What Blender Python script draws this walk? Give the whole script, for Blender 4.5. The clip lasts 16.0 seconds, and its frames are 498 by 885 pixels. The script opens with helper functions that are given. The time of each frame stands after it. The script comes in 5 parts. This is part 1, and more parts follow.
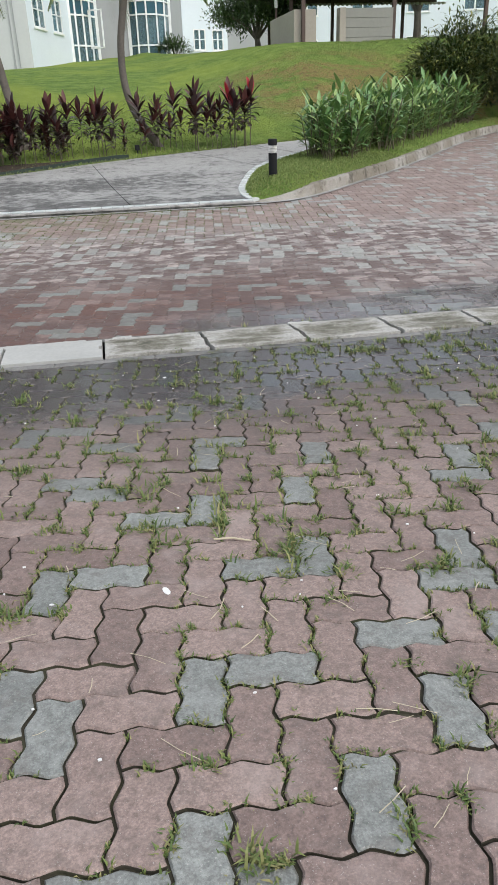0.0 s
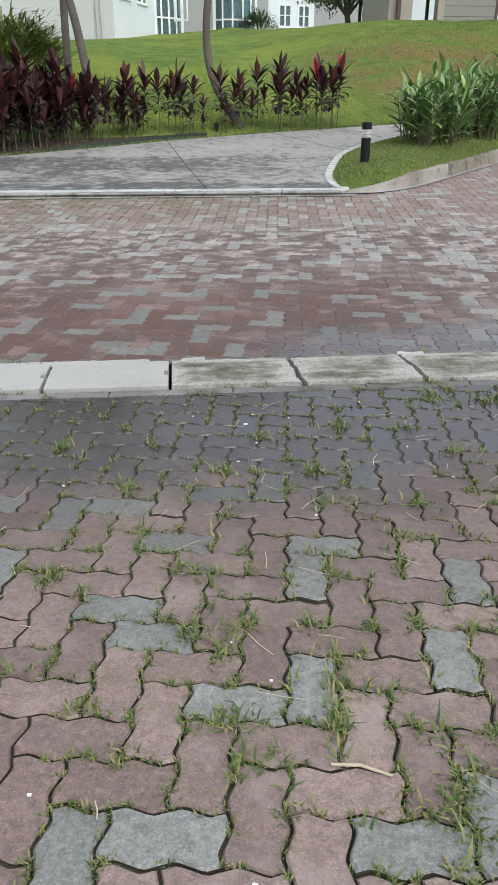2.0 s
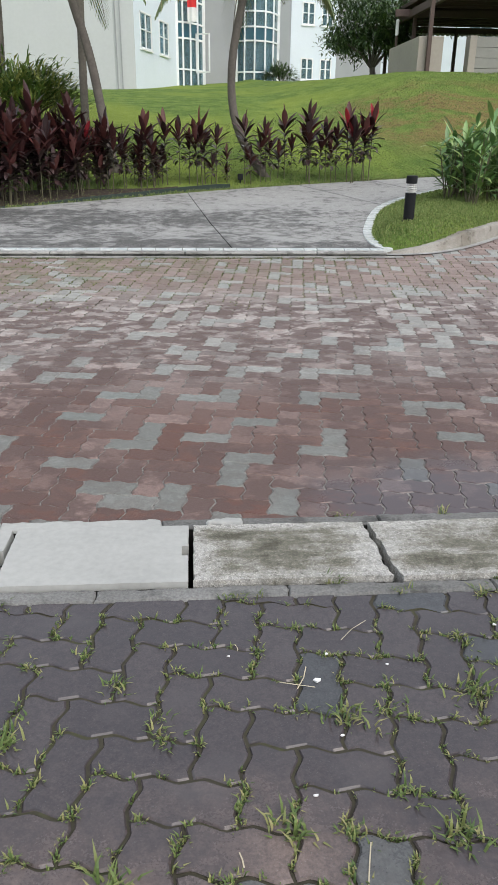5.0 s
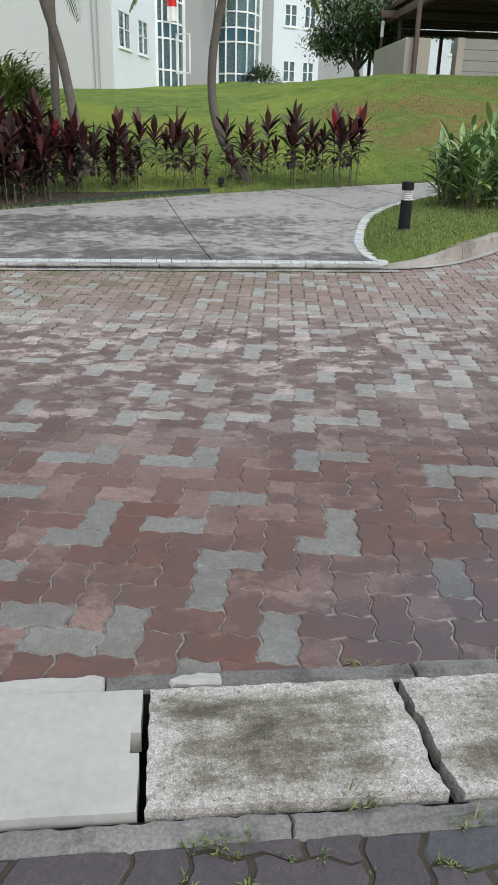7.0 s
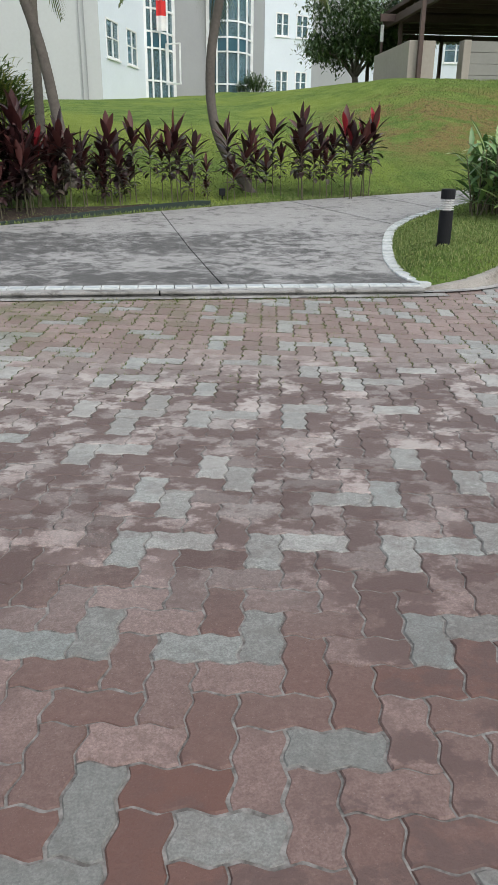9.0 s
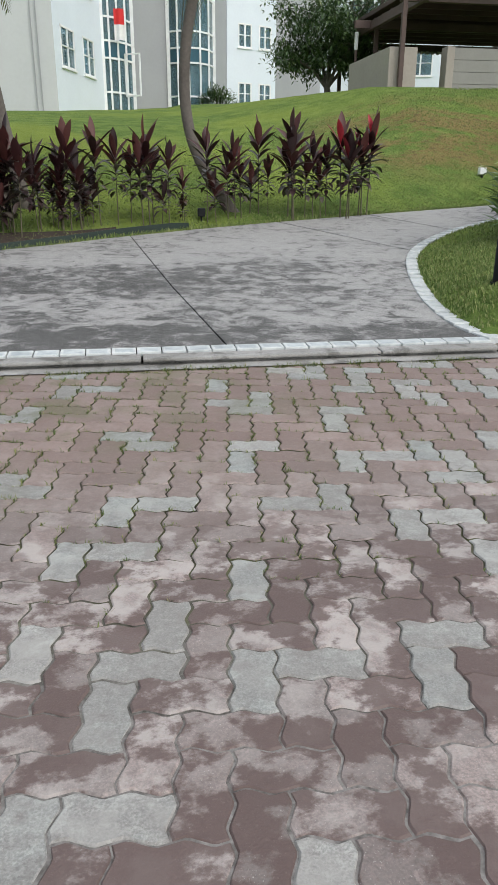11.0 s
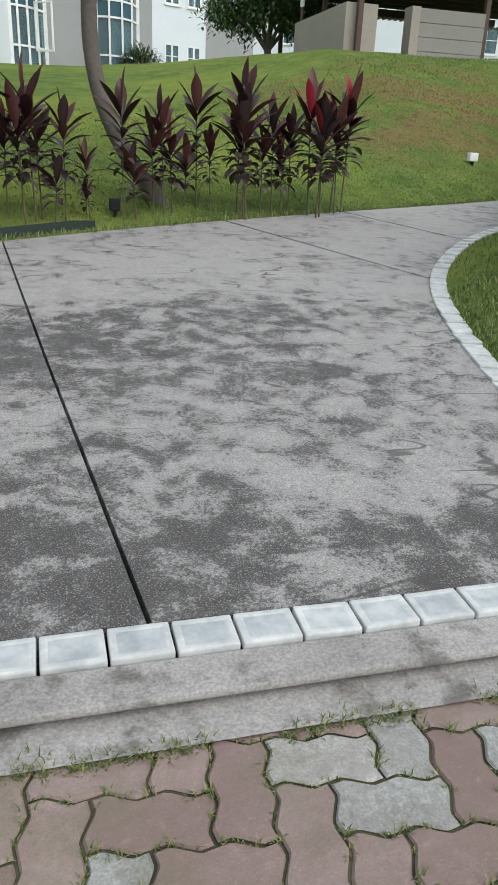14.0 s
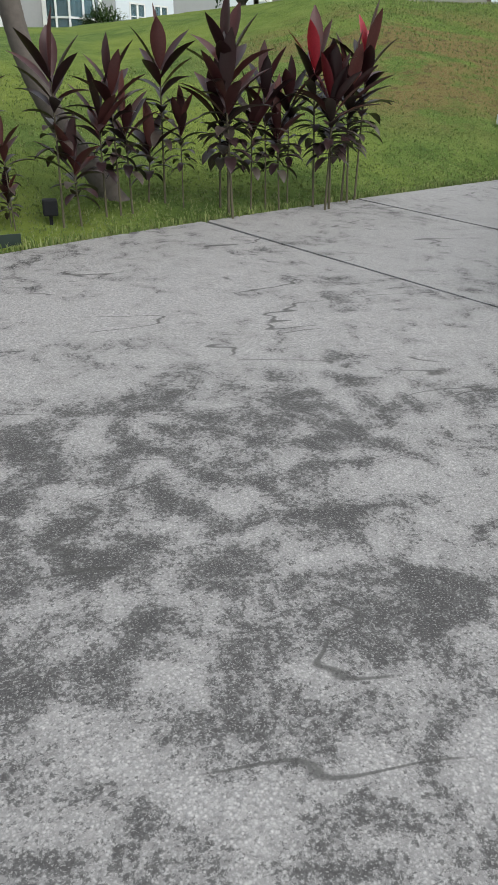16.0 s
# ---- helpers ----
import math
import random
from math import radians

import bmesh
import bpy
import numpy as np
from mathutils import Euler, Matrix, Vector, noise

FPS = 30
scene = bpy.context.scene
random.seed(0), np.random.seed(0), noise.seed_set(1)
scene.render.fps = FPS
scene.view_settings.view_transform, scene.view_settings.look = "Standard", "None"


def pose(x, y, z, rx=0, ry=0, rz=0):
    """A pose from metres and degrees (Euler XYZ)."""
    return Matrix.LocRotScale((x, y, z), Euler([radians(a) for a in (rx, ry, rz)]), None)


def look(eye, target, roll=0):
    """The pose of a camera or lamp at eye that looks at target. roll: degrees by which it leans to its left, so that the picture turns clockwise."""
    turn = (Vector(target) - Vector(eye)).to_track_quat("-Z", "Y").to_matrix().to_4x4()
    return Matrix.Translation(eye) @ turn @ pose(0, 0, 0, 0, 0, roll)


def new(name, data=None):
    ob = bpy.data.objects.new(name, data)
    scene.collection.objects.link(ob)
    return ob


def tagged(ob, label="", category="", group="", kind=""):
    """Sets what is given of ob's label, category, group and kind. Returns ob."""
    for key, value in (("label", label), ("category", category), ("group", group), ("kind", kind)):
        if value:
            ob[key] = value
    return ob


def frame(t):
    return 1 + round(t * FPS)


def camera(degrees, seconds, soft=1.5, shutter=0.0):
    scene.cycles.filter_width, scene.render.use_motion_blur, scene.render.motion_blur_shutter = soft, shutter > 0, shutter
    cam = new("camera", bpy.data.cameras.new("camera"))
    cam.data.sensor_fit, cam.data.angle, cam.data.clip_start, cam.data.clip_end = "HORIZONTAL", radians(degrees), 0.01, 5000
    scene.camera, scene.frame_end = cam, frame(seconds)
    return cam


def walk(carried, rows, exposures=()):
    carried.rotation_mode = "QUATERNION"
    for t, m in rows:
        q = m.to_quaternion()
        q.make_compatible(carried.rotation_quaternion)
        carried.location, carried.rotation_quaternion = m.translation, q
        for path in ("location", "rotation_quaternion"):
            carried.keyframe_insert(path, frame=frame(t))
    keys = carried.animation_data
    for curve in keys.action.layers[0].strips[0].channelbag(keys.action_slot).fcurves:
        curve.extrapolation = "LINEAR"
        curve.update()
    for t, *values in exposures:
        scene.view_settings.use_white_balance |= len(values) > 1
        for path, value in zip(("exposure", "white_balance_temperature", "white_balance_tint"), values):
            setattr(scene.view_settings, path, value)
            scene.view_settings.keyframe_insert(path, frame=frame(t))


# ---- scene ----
cam = camera(37.7, 16.0)
METRES, EYE, TILT, LEAN, TURN = 11.92, 1.2, 0.0, 0.0, -9.9
ROWS = [
    (0.0, 0.0, 0.0, 0.0, -0.83, -25.03, 1.79),
    (0.5, -0.0062, 0.0223, -0.0005, 3.2, -24.42, -0.25),
    (1.0, -0.0149, 0.0435, -0.0016, 1.19, -24.45, -0.05),
    (1.5, -0.0173, 0.0646, -0.0029, 3.15, -25.44, 0.71),
    (2.0, -0.0182, 0.0837, -0.0039, 4.7, -26.23, -0.19),
    (2.5, -0.022, 0.102, -0.0044, 2.59, -25.18, -1.61),
    (3.0, -0.0283, 0.1209, -0.0059, 4.03, -26.97, -2.2),
    (3.5, -0.0294, 0.1444, -0.0063, 6.29, -25.89, -0.3),
    (4.0, -0.035, 0.1633, -0.0056, 7.22, -24.37, -0.21),
    (6.5, -0.0523, 0.2559, -0.0084, 3.7, -22.44, -1.46),
    (7.0, -0.0502, 0.2742, -0.0091, 4.62, -22.65, -1.22),
    (7.5, -0.0547, 0.2938, -0.0136, 3.62, -25.8, -2.51),
    (8.0, -0.0647, 0.3179, -0.0133, 1.68, -23.52, -1.21),
    (8.5, -0.071, 0.3506, -0.0168, 4.05, -22.29, -0.66),
    (11.0, -0.1176, 0.54, -0.0188, 0.73, -20.72, -0.3),
    (11.5, -0.1255, 0.5859, -0.0214, 0.17, -21.85, -0.94),
    (12.0, -0.1243, 0.6294, -0.0218, -0.79, -21.77, -0.66),
    (12.5, -0.1267, 0.6761, -0.0217, -1.34, -22.23, -1.24),
    (13.0, -0.1283, 0.7195, -0.0201, -5.41, -23.57, -0.83),
    (13.5, -0.1273, 0.7626, -0.0174, -2.89, -21.8, -1.6),
    (14.0, -0.128, 0.8049, -0.0167, -4.62, -22.48, -2.52),
    (14.5, -0.1269, 0.8496, -0.0177, -3.26, -22.9, -0.06),
    (15.0, -0.1245, 0.8918, -0.0192, -5.36, -21.57, -2.33),
    (15.5, -0.1195, 0.9334, -0.0182, -6.68, -24.13, -2.09),
    (16.0, -0.1204, 0.9783, -0.0147, -6.47, -24.74, -0.74),
]
walk(cam, [(t, pose(0, 0, EYE, TILT, LEAN, TURN) @ pose(METRES * x, METRES * y, METRES * z, 90 + pitch, roll, yaw)) for t, x, y, z, yaw, pitch, roll in ROWS],
     [(0.0, 0.36), (4.0, 0.36), (6.5, 0.28), (11.0, 0.24), (16.0, 0.18)])

# ---- sky and light: bright overcast ----
world = bpy.data.worlds.new("overcast_sky")
scene.world = world
world.use_nodes = True
sky = world.node_tree.nodes.new("ShaderNodeTexSky")
sky.sky_type = "NISHITA"
sky.sun_disc = False
sky.sun_elevation, sky.sun_rotation = radians(46), radians(148)
sky.air_density, sky.dust_density, sky.ozone_density = 1.0, 4.0, 1.2
SKY = world.node_tree.nodes["Background"]
SKY.inputs["Strength"].default_value = 0.15
cloud = world.node_tree.nodes.new("ShaderNodeMix")
cloud.data_type = "RGBA"
cloud.inputs[0].default_value = 0.6
cloud.inputs[7].default_value = (5.4, 5.65, 5.9, 1.0)
world.node_tree.links.new(sky.outputs[0], cloud.inputs[6])
world.node_tree.links.new(cloud.outputs[2], SKY.inputs["Color"])
sun = new("sun", bpy.data.lights.new("sun", "SUN"))
sun.data.energy, sun.data.angle, sun.data.color = 1.4, radians(60), (1.0, 0.985, 0.97)
sun.matrix_world = look((0, 0, 30), (-29 * math.sin(radians(32)), 29 * math.cos(radians(32)), 0))


# ---- node materials ----
class Mat:
    """A Principled material and short ways to add its nodes."""

    def __init__(self, name, rough=0.8, metal=0.0, spec=0.5):
        self.m = bpy.data.materials.new(name)
        self.m.use_nodes = True
        self.t = self.m.node_tree
        self.b = self.t.nodes["Principled BSDF"]
        self.b.inputs["Roughness"].default_value = rough
        self.b.inputs["Metallic"].default_value = metal
        self.b.inputs["Specular IOR Level"].default_value = spec
        self.place = self.t.nodes.new("ShaderNodeNewGeometry").outputs["Position"]

    def put(self, socket, v):
        if isinstance(v, bpy.types.NodeSocket):
            self.t.links.new(v, socket)
        elif isinstance(v, (tuple, list)):
            socket.default_value = (*v, 1.0) if len(v) == 3 and len(socket.default_value) == 4 else v
        else:
            socket.default_value = v

    def set(self, name, v):
        self.put(self.b.inputs[name], v)
        return self

    def noise(self, scale, detail=4.0, rough=0.55, where=None, distort=0.0):
        n = self.t.nodes.new("ShaderNodeTexNoise")
        self.put(n.inputs["Vector"], where or self.place)
        n.inputs["Scale"].default_value, n.inputs["Detail"].default_value = scale, detail
        n.inputs["Roughness"].default_value, n.inputs["Distortion"].default_value = rough, distort
        return n.outputs["Fac"]

    def cells(self, scale, out="Distance"):
        n = self.t.nodes.new("ShaderNodeTexVoronoi")
        self.put(n.inputs["Vector"], self.place)
        n.inputs["Scale"].default_value = scale
        return n.outputs[out]

    def ramp(self, fac, *stops):
        n = self.t.nodes.new("ShaderNodeValToRGB")
        e = n.color_ramp.elements
        while len(e) < len(stops):
            e.new(0.5)
        for k, (p, c) in zip(e, stops):
            k.position, k.color = p, (*c, 1.0) if isinstance(c, tuple) else (c, c, c, 1.0)
        self.put(n.inputs[0], fac)
        return n.outputs[0]

    def mix(self, fac, a, b, way="MIX"):
        n = self.t.nodes.new("ShaderNodeMix")
        n.data_type, n.blend_type = "RGBA", way
        self.put(n.inputs[0], fac), self.put(n.inputs[6], a), self.put(n.inputs[7], b)
        return n.outputs[2]

    def calc(self, op, a, b=0.0):
        n = self.t.nodes.new("ShaderNodeMath")
        n.operation = op
        self.put(n.inputs[0], a), self.put(n.inputs[1], b)
        return n.outputs[0]

    def span(self, v, a, b, c=0.0, d=1.0):
        n = self.t.nodes.new("ShaderNodeMapRange")
        n.interpolation_type = "SMOOTHSTEP"
        for k, x in enumerate((v, a, b, c, d)):
            self.put(n.inputs[k], x)
        return n.outputs[0]

    def axis(self, k):
        n = self.t.nodes.new("ShaderNodeSeparateXYZ")
        self.put(n.inputs[0], self.place)
        return n.outputs[k]

    def stretch(self, x, y, z):
        n = self.t.nodes.new("ShaderNodeVectorMath")
        n.operation = "MULTIPLY"
        self.put(n.inputs[0], self.place), self.put(n.inputs[1], (x, y, z))
        return n.outputs[0]

    def piece(self):
        """A random number for each separate object, and another for each island of a joined mesh."""
        a = self.t.nodes.new("ShaderNodeObjectInfo").outputs["Random"]
        b = self.t.nodes.new("ShaderNodeNewGeometry").outputs["Random Per Island"]
        return self.calc("FRACT", self.calc("ADD", a, b))

    def bump(self, height, strength=0.4, depth=0.005):
        n = self.t.nodes.new("ShaderNodeBump")
        n.inputs["Distance"].default_value = depth
        self.put(n.inputs["Strength"], strength)
        self.put(n.inputs["Height"], height)
        self.put(self.b.inputs["Normal"], n.outputs[0])
        return self


def plain(name, colour, rough=0.6, metal=0.0, grain=30.0, vary=0.18, relief=0.15, spec=0.5):
    """A paint, plaster or metal with a little dirt and relief."""
    k = Mat(name, rough, metal, spec)
    big = k.noise(grain * 0.06, 5)
    fine = k.noise(grain, 4)
    f = k.calc("ADD", k.calc("MULTIPLY", big, 0.6), k.calc("MULTIPLY", fine, 0.4))
    k.set("Base Color", k.ramp(f, (0.3, tuple(c * (1 - vary) for c in colour)), (0.7, tuple(min(1, c * (1 + vary)) for c in colour))))
    k.bump(fine, relief, 0.004)
    return k.m


def paver(name, dark, light, road, chalk):
    """Worn interlocking concrete, with the damp round the drain and pale or dark stains."""
    k = Mat(name, 0.7)
    red = light[0] > light[2] * 1.2
    r, x, y = k.piece(), k.axis(0), k.axis(1)
    grain, speck = k.noise(170, 3), k.noise(420, 2)
    if road:
        c = k.ramp(r, (0.0, dark), (0.3, tuple(a * 0.7 + b * 0.3 for a, b in zip(dark, light))), (0.55, tuple((a + b) * 0.46 * t for a, b, t in zip(dark, light, (0.94, 1.03, 1.05)))), (0.8, tuple(a * 0.35 + b * 0.65 for a, b in zip(dark, light))), (1.0, light))
    else:
        c = k.ramp(r, (0.0, dark), (0.55, tuple((a + b) / 2 for a, b in zip(dark, light))), (1.0, light))
    c = k.mix(0.6 if road else 0.4, c, k.ramp(grain, (0.38, 0.5), (0.62, 1.4)), "MULTIPLY")
    c = k.mix(0.55, c, k.ramp(k.noise(52, 5, 0.7), (0.36, 0.55), (0.64, 1.35)), "MULTIPLY")
    c = k.mix(k.span(k.cells(38), 0.05, 0.07, 0.55, 0.0), c, (0.5, 0.48, 0.46))
    c = k.mix(k.span(k.noise(240, 2), 0.64, 0.72, 0.0, 0.6), c, (0.48, 0.45, 0.43))
    c = k.mix(k.span(speck, 0.62, 0.70, 0.0, 0.5), c, (0.09, 0.075, 0.07))
    c = k.mix(k.span(k.noise(14, 5, 0.65), 0.5, 0.68, 0.0, 0.4), c, (0.13, 0.108, 0.098))
    c = k.mix(k.span(k.noise(34, 4, 0.7), 0.56, 0.7, 0.0, 0.35), c, tuple(min(1.0, q * 1.35) for q in light))
    if road:
        pale = k.span(k.noise(9.0, 5, 0.62), 0.42, 0.6)
        far = k.calc("MULTIPLY", k.span(y, 6.2, 8.2), k.span(y, 10.0, 8.8, 0.35, 1.0))
        c = k.mix(k.calc("MULTIPLY", pale, k.calc("MULTIPLY", far, k.span(r, 0.15, 0.95, 0.1, 0.8))), c, chalk)
        # Paler far off and to the right: wear plus painted grazing sheen.
        worn_sheen = k.calc("MAXIMUM", k.span(y, 6.1, 8.6), k.span(x, 1.3, 2.6))
        c = k.mix(k.calc("MULTIPLY", worn_sheen, k.span(y, 8.6, 9.4, 0.33, 0.24)), c, chalk)
        rust = k.calc("MULTIPLY", k.span(y, 7.2, 5.7), k.span(x, 2.4, 1.0))
        c = k.mix(k.calc("MULTIPLY", rust, k.span(r, 0.0, 1.0, 0.92, 0.5) if red else 0.6), c, (0.13, 0.062, 0.047) if red else (0.12, 0.124, 0.113))
        damp = k.calc("MULTIPLY", k.span(k.noise(5.2, 7, 0.66, k.stretch(1, 1.3, 1)), 0.44, 0.53), k.calc("MAXIMUM", k.span(k.noise(0.9, 3), 0.30, 0.46), k.calc("MULTIPLY", k.span(y, 9.0, 8.5), k.span(y, 7.0, 7.5))))
        c = k.mix(k.calc("MULTIPLY", damp, k.span(y, 9.3, 8.5, 0.15, 0.82 if red else 0.2)), c, (0.1, 0.063, 0.056))
        tan = k.calc("MULTIPLY", k.span(y, 8.6, 9.8), 0.42 if red else 0.0)
        c = k.mix(tan, c, (0.225, 0.138, 0.11))
        moss = k.calc("MULTIPLY", k.span(k.noise(3.2, 5), 0.44, 0.6), k.calc("MULTIPLY", k.span(y, 8.8, 10.6), k.span(x, 1.8, -1.6)))
        c = k.mix(k.calc("MULTIPLY", moss, 0.65), c, (0.12, 0.135, 0.06))
        edge = k.calc("ADD", y, k.calc("MULTIPLY", k.noise(2.2, 4), 0.5))
        side = k.calc("ADD", x, k.calc("MULTIPLY", k.noise(1.7, 3), 0.6))
        wet = k.calc("MULTIPLY", k.span(k.calc("SUBTRACT", edge, k.span(x, 0.5, 3.0, 0.0, 0.35)), 5.72, 5.38), k.span(side, 0.45, 0.95))
    else:
        pale = k.span(k.noise(5.0, 5), 0.52, 0.7)
        c = k.mix(k.calc("MULTIPLY", pale, 0.4), c, chalk)
        edge = k.calc("ADD", y, k.calc("MULTIPLY", k.noise(3.2, 6, 0.65), 1.3))
        c = k.mix(k.span(edge, 2.9, 3.9, 0.0, 0.42), c, (0.07, 0.058, 0.054))
        wet = k.span(edge, 3.7, 4.4)
    # Wet stone is darker; the bluish tint paints in reflected sky.
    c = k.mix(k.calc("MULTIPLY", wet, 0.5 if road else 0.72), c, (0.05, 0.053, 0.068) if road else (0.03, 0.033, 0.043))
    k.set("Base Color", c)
    k.set("Roughness", k.mix(wet, k.span(grain, 0.3, 0.7, 0.5, 0.74), (0.1,) * 3 if road else (0.13,) * 3))
    k.bump(k.calc("ADD", grain, k.calc("MULTIPLY", k.noise(45, 3), 0.8)), k.calc("SUBTRACT", 0.5, k.calc("MULTIPLY", wet, 0.47)), 0.004)
    return k.m


def joint_sand():
    """Pale washed sand in the road's joints, turning to dark soil and moss towards the path."""
    k = Mat("road_joint_sand", 0.9)
    y = k.calc("ADD", k.axis(1), k.calc("MULTIPLY", k.noise(2.5, 4), 1.0))
    light = k.ramp(k.noise(40, 4), (0.35, (0.10, 0.092, 0.085)), (0.65, (0.27, 0.26, 0.245)))
    soil = k.ramp(k.noise(9, 4), (0.35, (0.04, 0.036, 0.028)), (0.65, (0.095, 0.10, 0.045)))
    k.set("Base Color", k.mix(k.span(y, 8.2, 9.4), light, soil))
    k.bump(k.noise(120, 3), 0.5, 0.003)
    return k.m


def concrete(name, colour, stain, pale, grit=260.0):
    k = Mat(name, 0.88)
    big, mid, fine = k.noise(0.9, 6, 0.62), k.noise(5.5, 6, 0.65), k.noise(grit, 3)
    c = k.mix(k.span(big, 0.42, 0.62), colour, pale)
    c = k.mix(k.calc("MULTIPLY", k.span(mid, 0.5, 0.66), 0.75), c, stain)
    c = k.mix(0.6, c, k.ramp(fine, (0.3, 0.5), (0.7, 1.35)), "MULTIPLY")
    k.set("Base Color", c)
    k.bump(k.calc("ADD", fine, mid), 0.4, 0.004)
    return k.m


def worn_concrete():
    """Old cast covers: grit laid bare, dark algae in drawn-out bands away from the edges, chipped pale rims."""
    k = Mat("worn_cover_concrete", 0.85)
    own = k.t.nodes.new("ShaderNodeTexCoord").outputs["Object"]
    n = k.t.nodes.new("ShaderNodeSeparateXYZ")
    k.put(n.inputs[0], own)
    ex = k.calc("DIVIDE", k.calc("ABSOLUTE", n.outputs[0]), 0.33)
    ey = k.calc("DIVIDE", k.calc("ABSOLUTE", n.outputs[1]), 0.195)
    rim = k.calc("MAXIMUM", ex, ey)
    band = k.noise(3.4, 7, 0.68, k.stretch(0.7, 2.6, 1))
    mid, fine, grit = k.noise(13, 7, 0.72), k.noise(95, 4, 0.7), k.cells(170)
    f = k.calc("ADD", k.calc("MULTIPLY", band, 0.65), k.calc("MULTIPLY", mid, 0.35))
    f = k.calc("SUBTRACT", f, k.span(rim, 0.55, 1.0, 0.0, 0.13))
    c = k.ramp(f, (0.37, (0.56, 0.55, 0.52)), (0.44, (0.43, 0.42, 0.38)), (0.51, (0.25, 0.24, 0.195)), (0.60, (0.115, 0.11, 0.08)))
    c = k.mix(0.55, c, k.ramp(grit, (0.05, 1.5), (0.5, 0.45)), "MULTIPLY")
    c = k.mix(0.5, c, k.ramp(k.noise(60, 5, 0.75), (0.36, 0.45), (0.6, 1.25)), "MULTIPLY")
    c = k.mix(k.span(fine, 0.56, 0.64, 0.0, 0.65), c, (0.08, 0.075, 0.06))
    k.set("Base Color", c)
    k.bump(k.calc("ADD", fine, mid), 0.8, 0.006)
    return k.m


def path_concrete():
    """Washed aggregate, pale where worn, with dark algae in broken patches and hair cracks."""
    k = Mat("washed_concrete", 0.82)
    x, y = k.axis(0), k.axis(1)
    blotch = k.noise(6.4, 12, 0.68, None, 0.45)
    wide, fine, grit = k.noise(0.8, 4), k.noise(75, 5, 0.72), k.cells(120)
    f = k.calc("ADD", blotch, k.calc("MULTIPLY", k.calc("SUBTRACT", wide, 0.5), 0.55))
    f = k.calc("ADD", f, k.calc("MULTIPLY", k.calc("SUBTRACT", fine, 0.5), 0.85))
    shift = k.calc("ADD", y, k.calc("MULTIPLY", k.calc("SUBTRACT", k.noise(1.7, 4), 0.5), 0.7))
    f = k.calc("ADD", f, k.span(shift, 11.85, 11.6, -0.055, 0.055))
    dense = k.calc("MULTIPLY", k.calc("MULTIPLY", k.span(shift, 12.65, 13.05), k.span(shift, 14.5, 13.9)), k.span(x, 2.0, 1.1))
    f = k.calc("ADD", f, k.calc("MULTIPLY", dense, 0.1))
    f = k.calc("ADD", f, k.span(x, 0.4, -0.2, 0.0, 0.025))
    f = k.calc("SUBTRACT", f, k.span(y, 13.9, 14.6, 0.0, 0.08))
    c = k.ramp(f, (0.3, (0.42, 0.418, 0.405)), (0.475, (0.365, 0.362, 0.35)), (0.515, (0.165, 0.165, 0.16)), (0.62, (0.082, 0.081, 0.078)))
    c = k.mix(0.55, c, k.ramp(grit, (0.05, 1.5), (0.5, 0.55)), "MULTIPLY")
    c = k.mix(0.75, c, k.ramp(fine, (0.36, 0.55), (0.64, 1.45)), "MULTIPLY")
    c = k.mix(k.span(k.noise(210, 2), 0.57, 0.64, 0.0, 0.5), c, (0.46, 0.46, 0.44))
    c = k.mix(k.span(k.noise(130, 3), 0.58, 0.70, 0.0, 0.5), c, (0.075, 0.075, 0.073))
    wander = k.calc("ABSOLUTE", k.calc("SUBTRACT", k.noise(1.1, 3, 0.5, k.stretch(0.5, 1.7, 1)), 0.5))
    crack = k.calc("MULTIPLY", k.span(wander, 0.0015, 0.006, 1.0, 0.0), k.span(k.noise(2.1, 2), 0.5, 0.56))
    c = k.mix(k.calc("MULTIPLY", crack, 0.75), c, (0.06, 0.06, 0.055))
    k.set("Base Color", c)
    k.set("Roughness", k.span(fine, 0.3, 0.7, 0.6, 0.85))
    k.bump(k.calc("SUBTRACT", fine, k.calc("MULTIPLY", grit, 0.6)), 0.5, 0.005)
    return k.m


def leafy(name, a, b, c, rough=0.45, island=True):
    k = Mat(name, rough)
    f = k.piece() if island else k.noise(8, 4)
    k.set("Base Color", k.mix(0.35, k.ramp(f, (0.0, a), (0.5, b), (1.0, c)), k.ramp(k.noise(60, 3), (0.3, 0.6), (0.7, 1.3)), "MULTIPLY"))
    k.set("Subsurface Weight", 0.0)
    return k.m


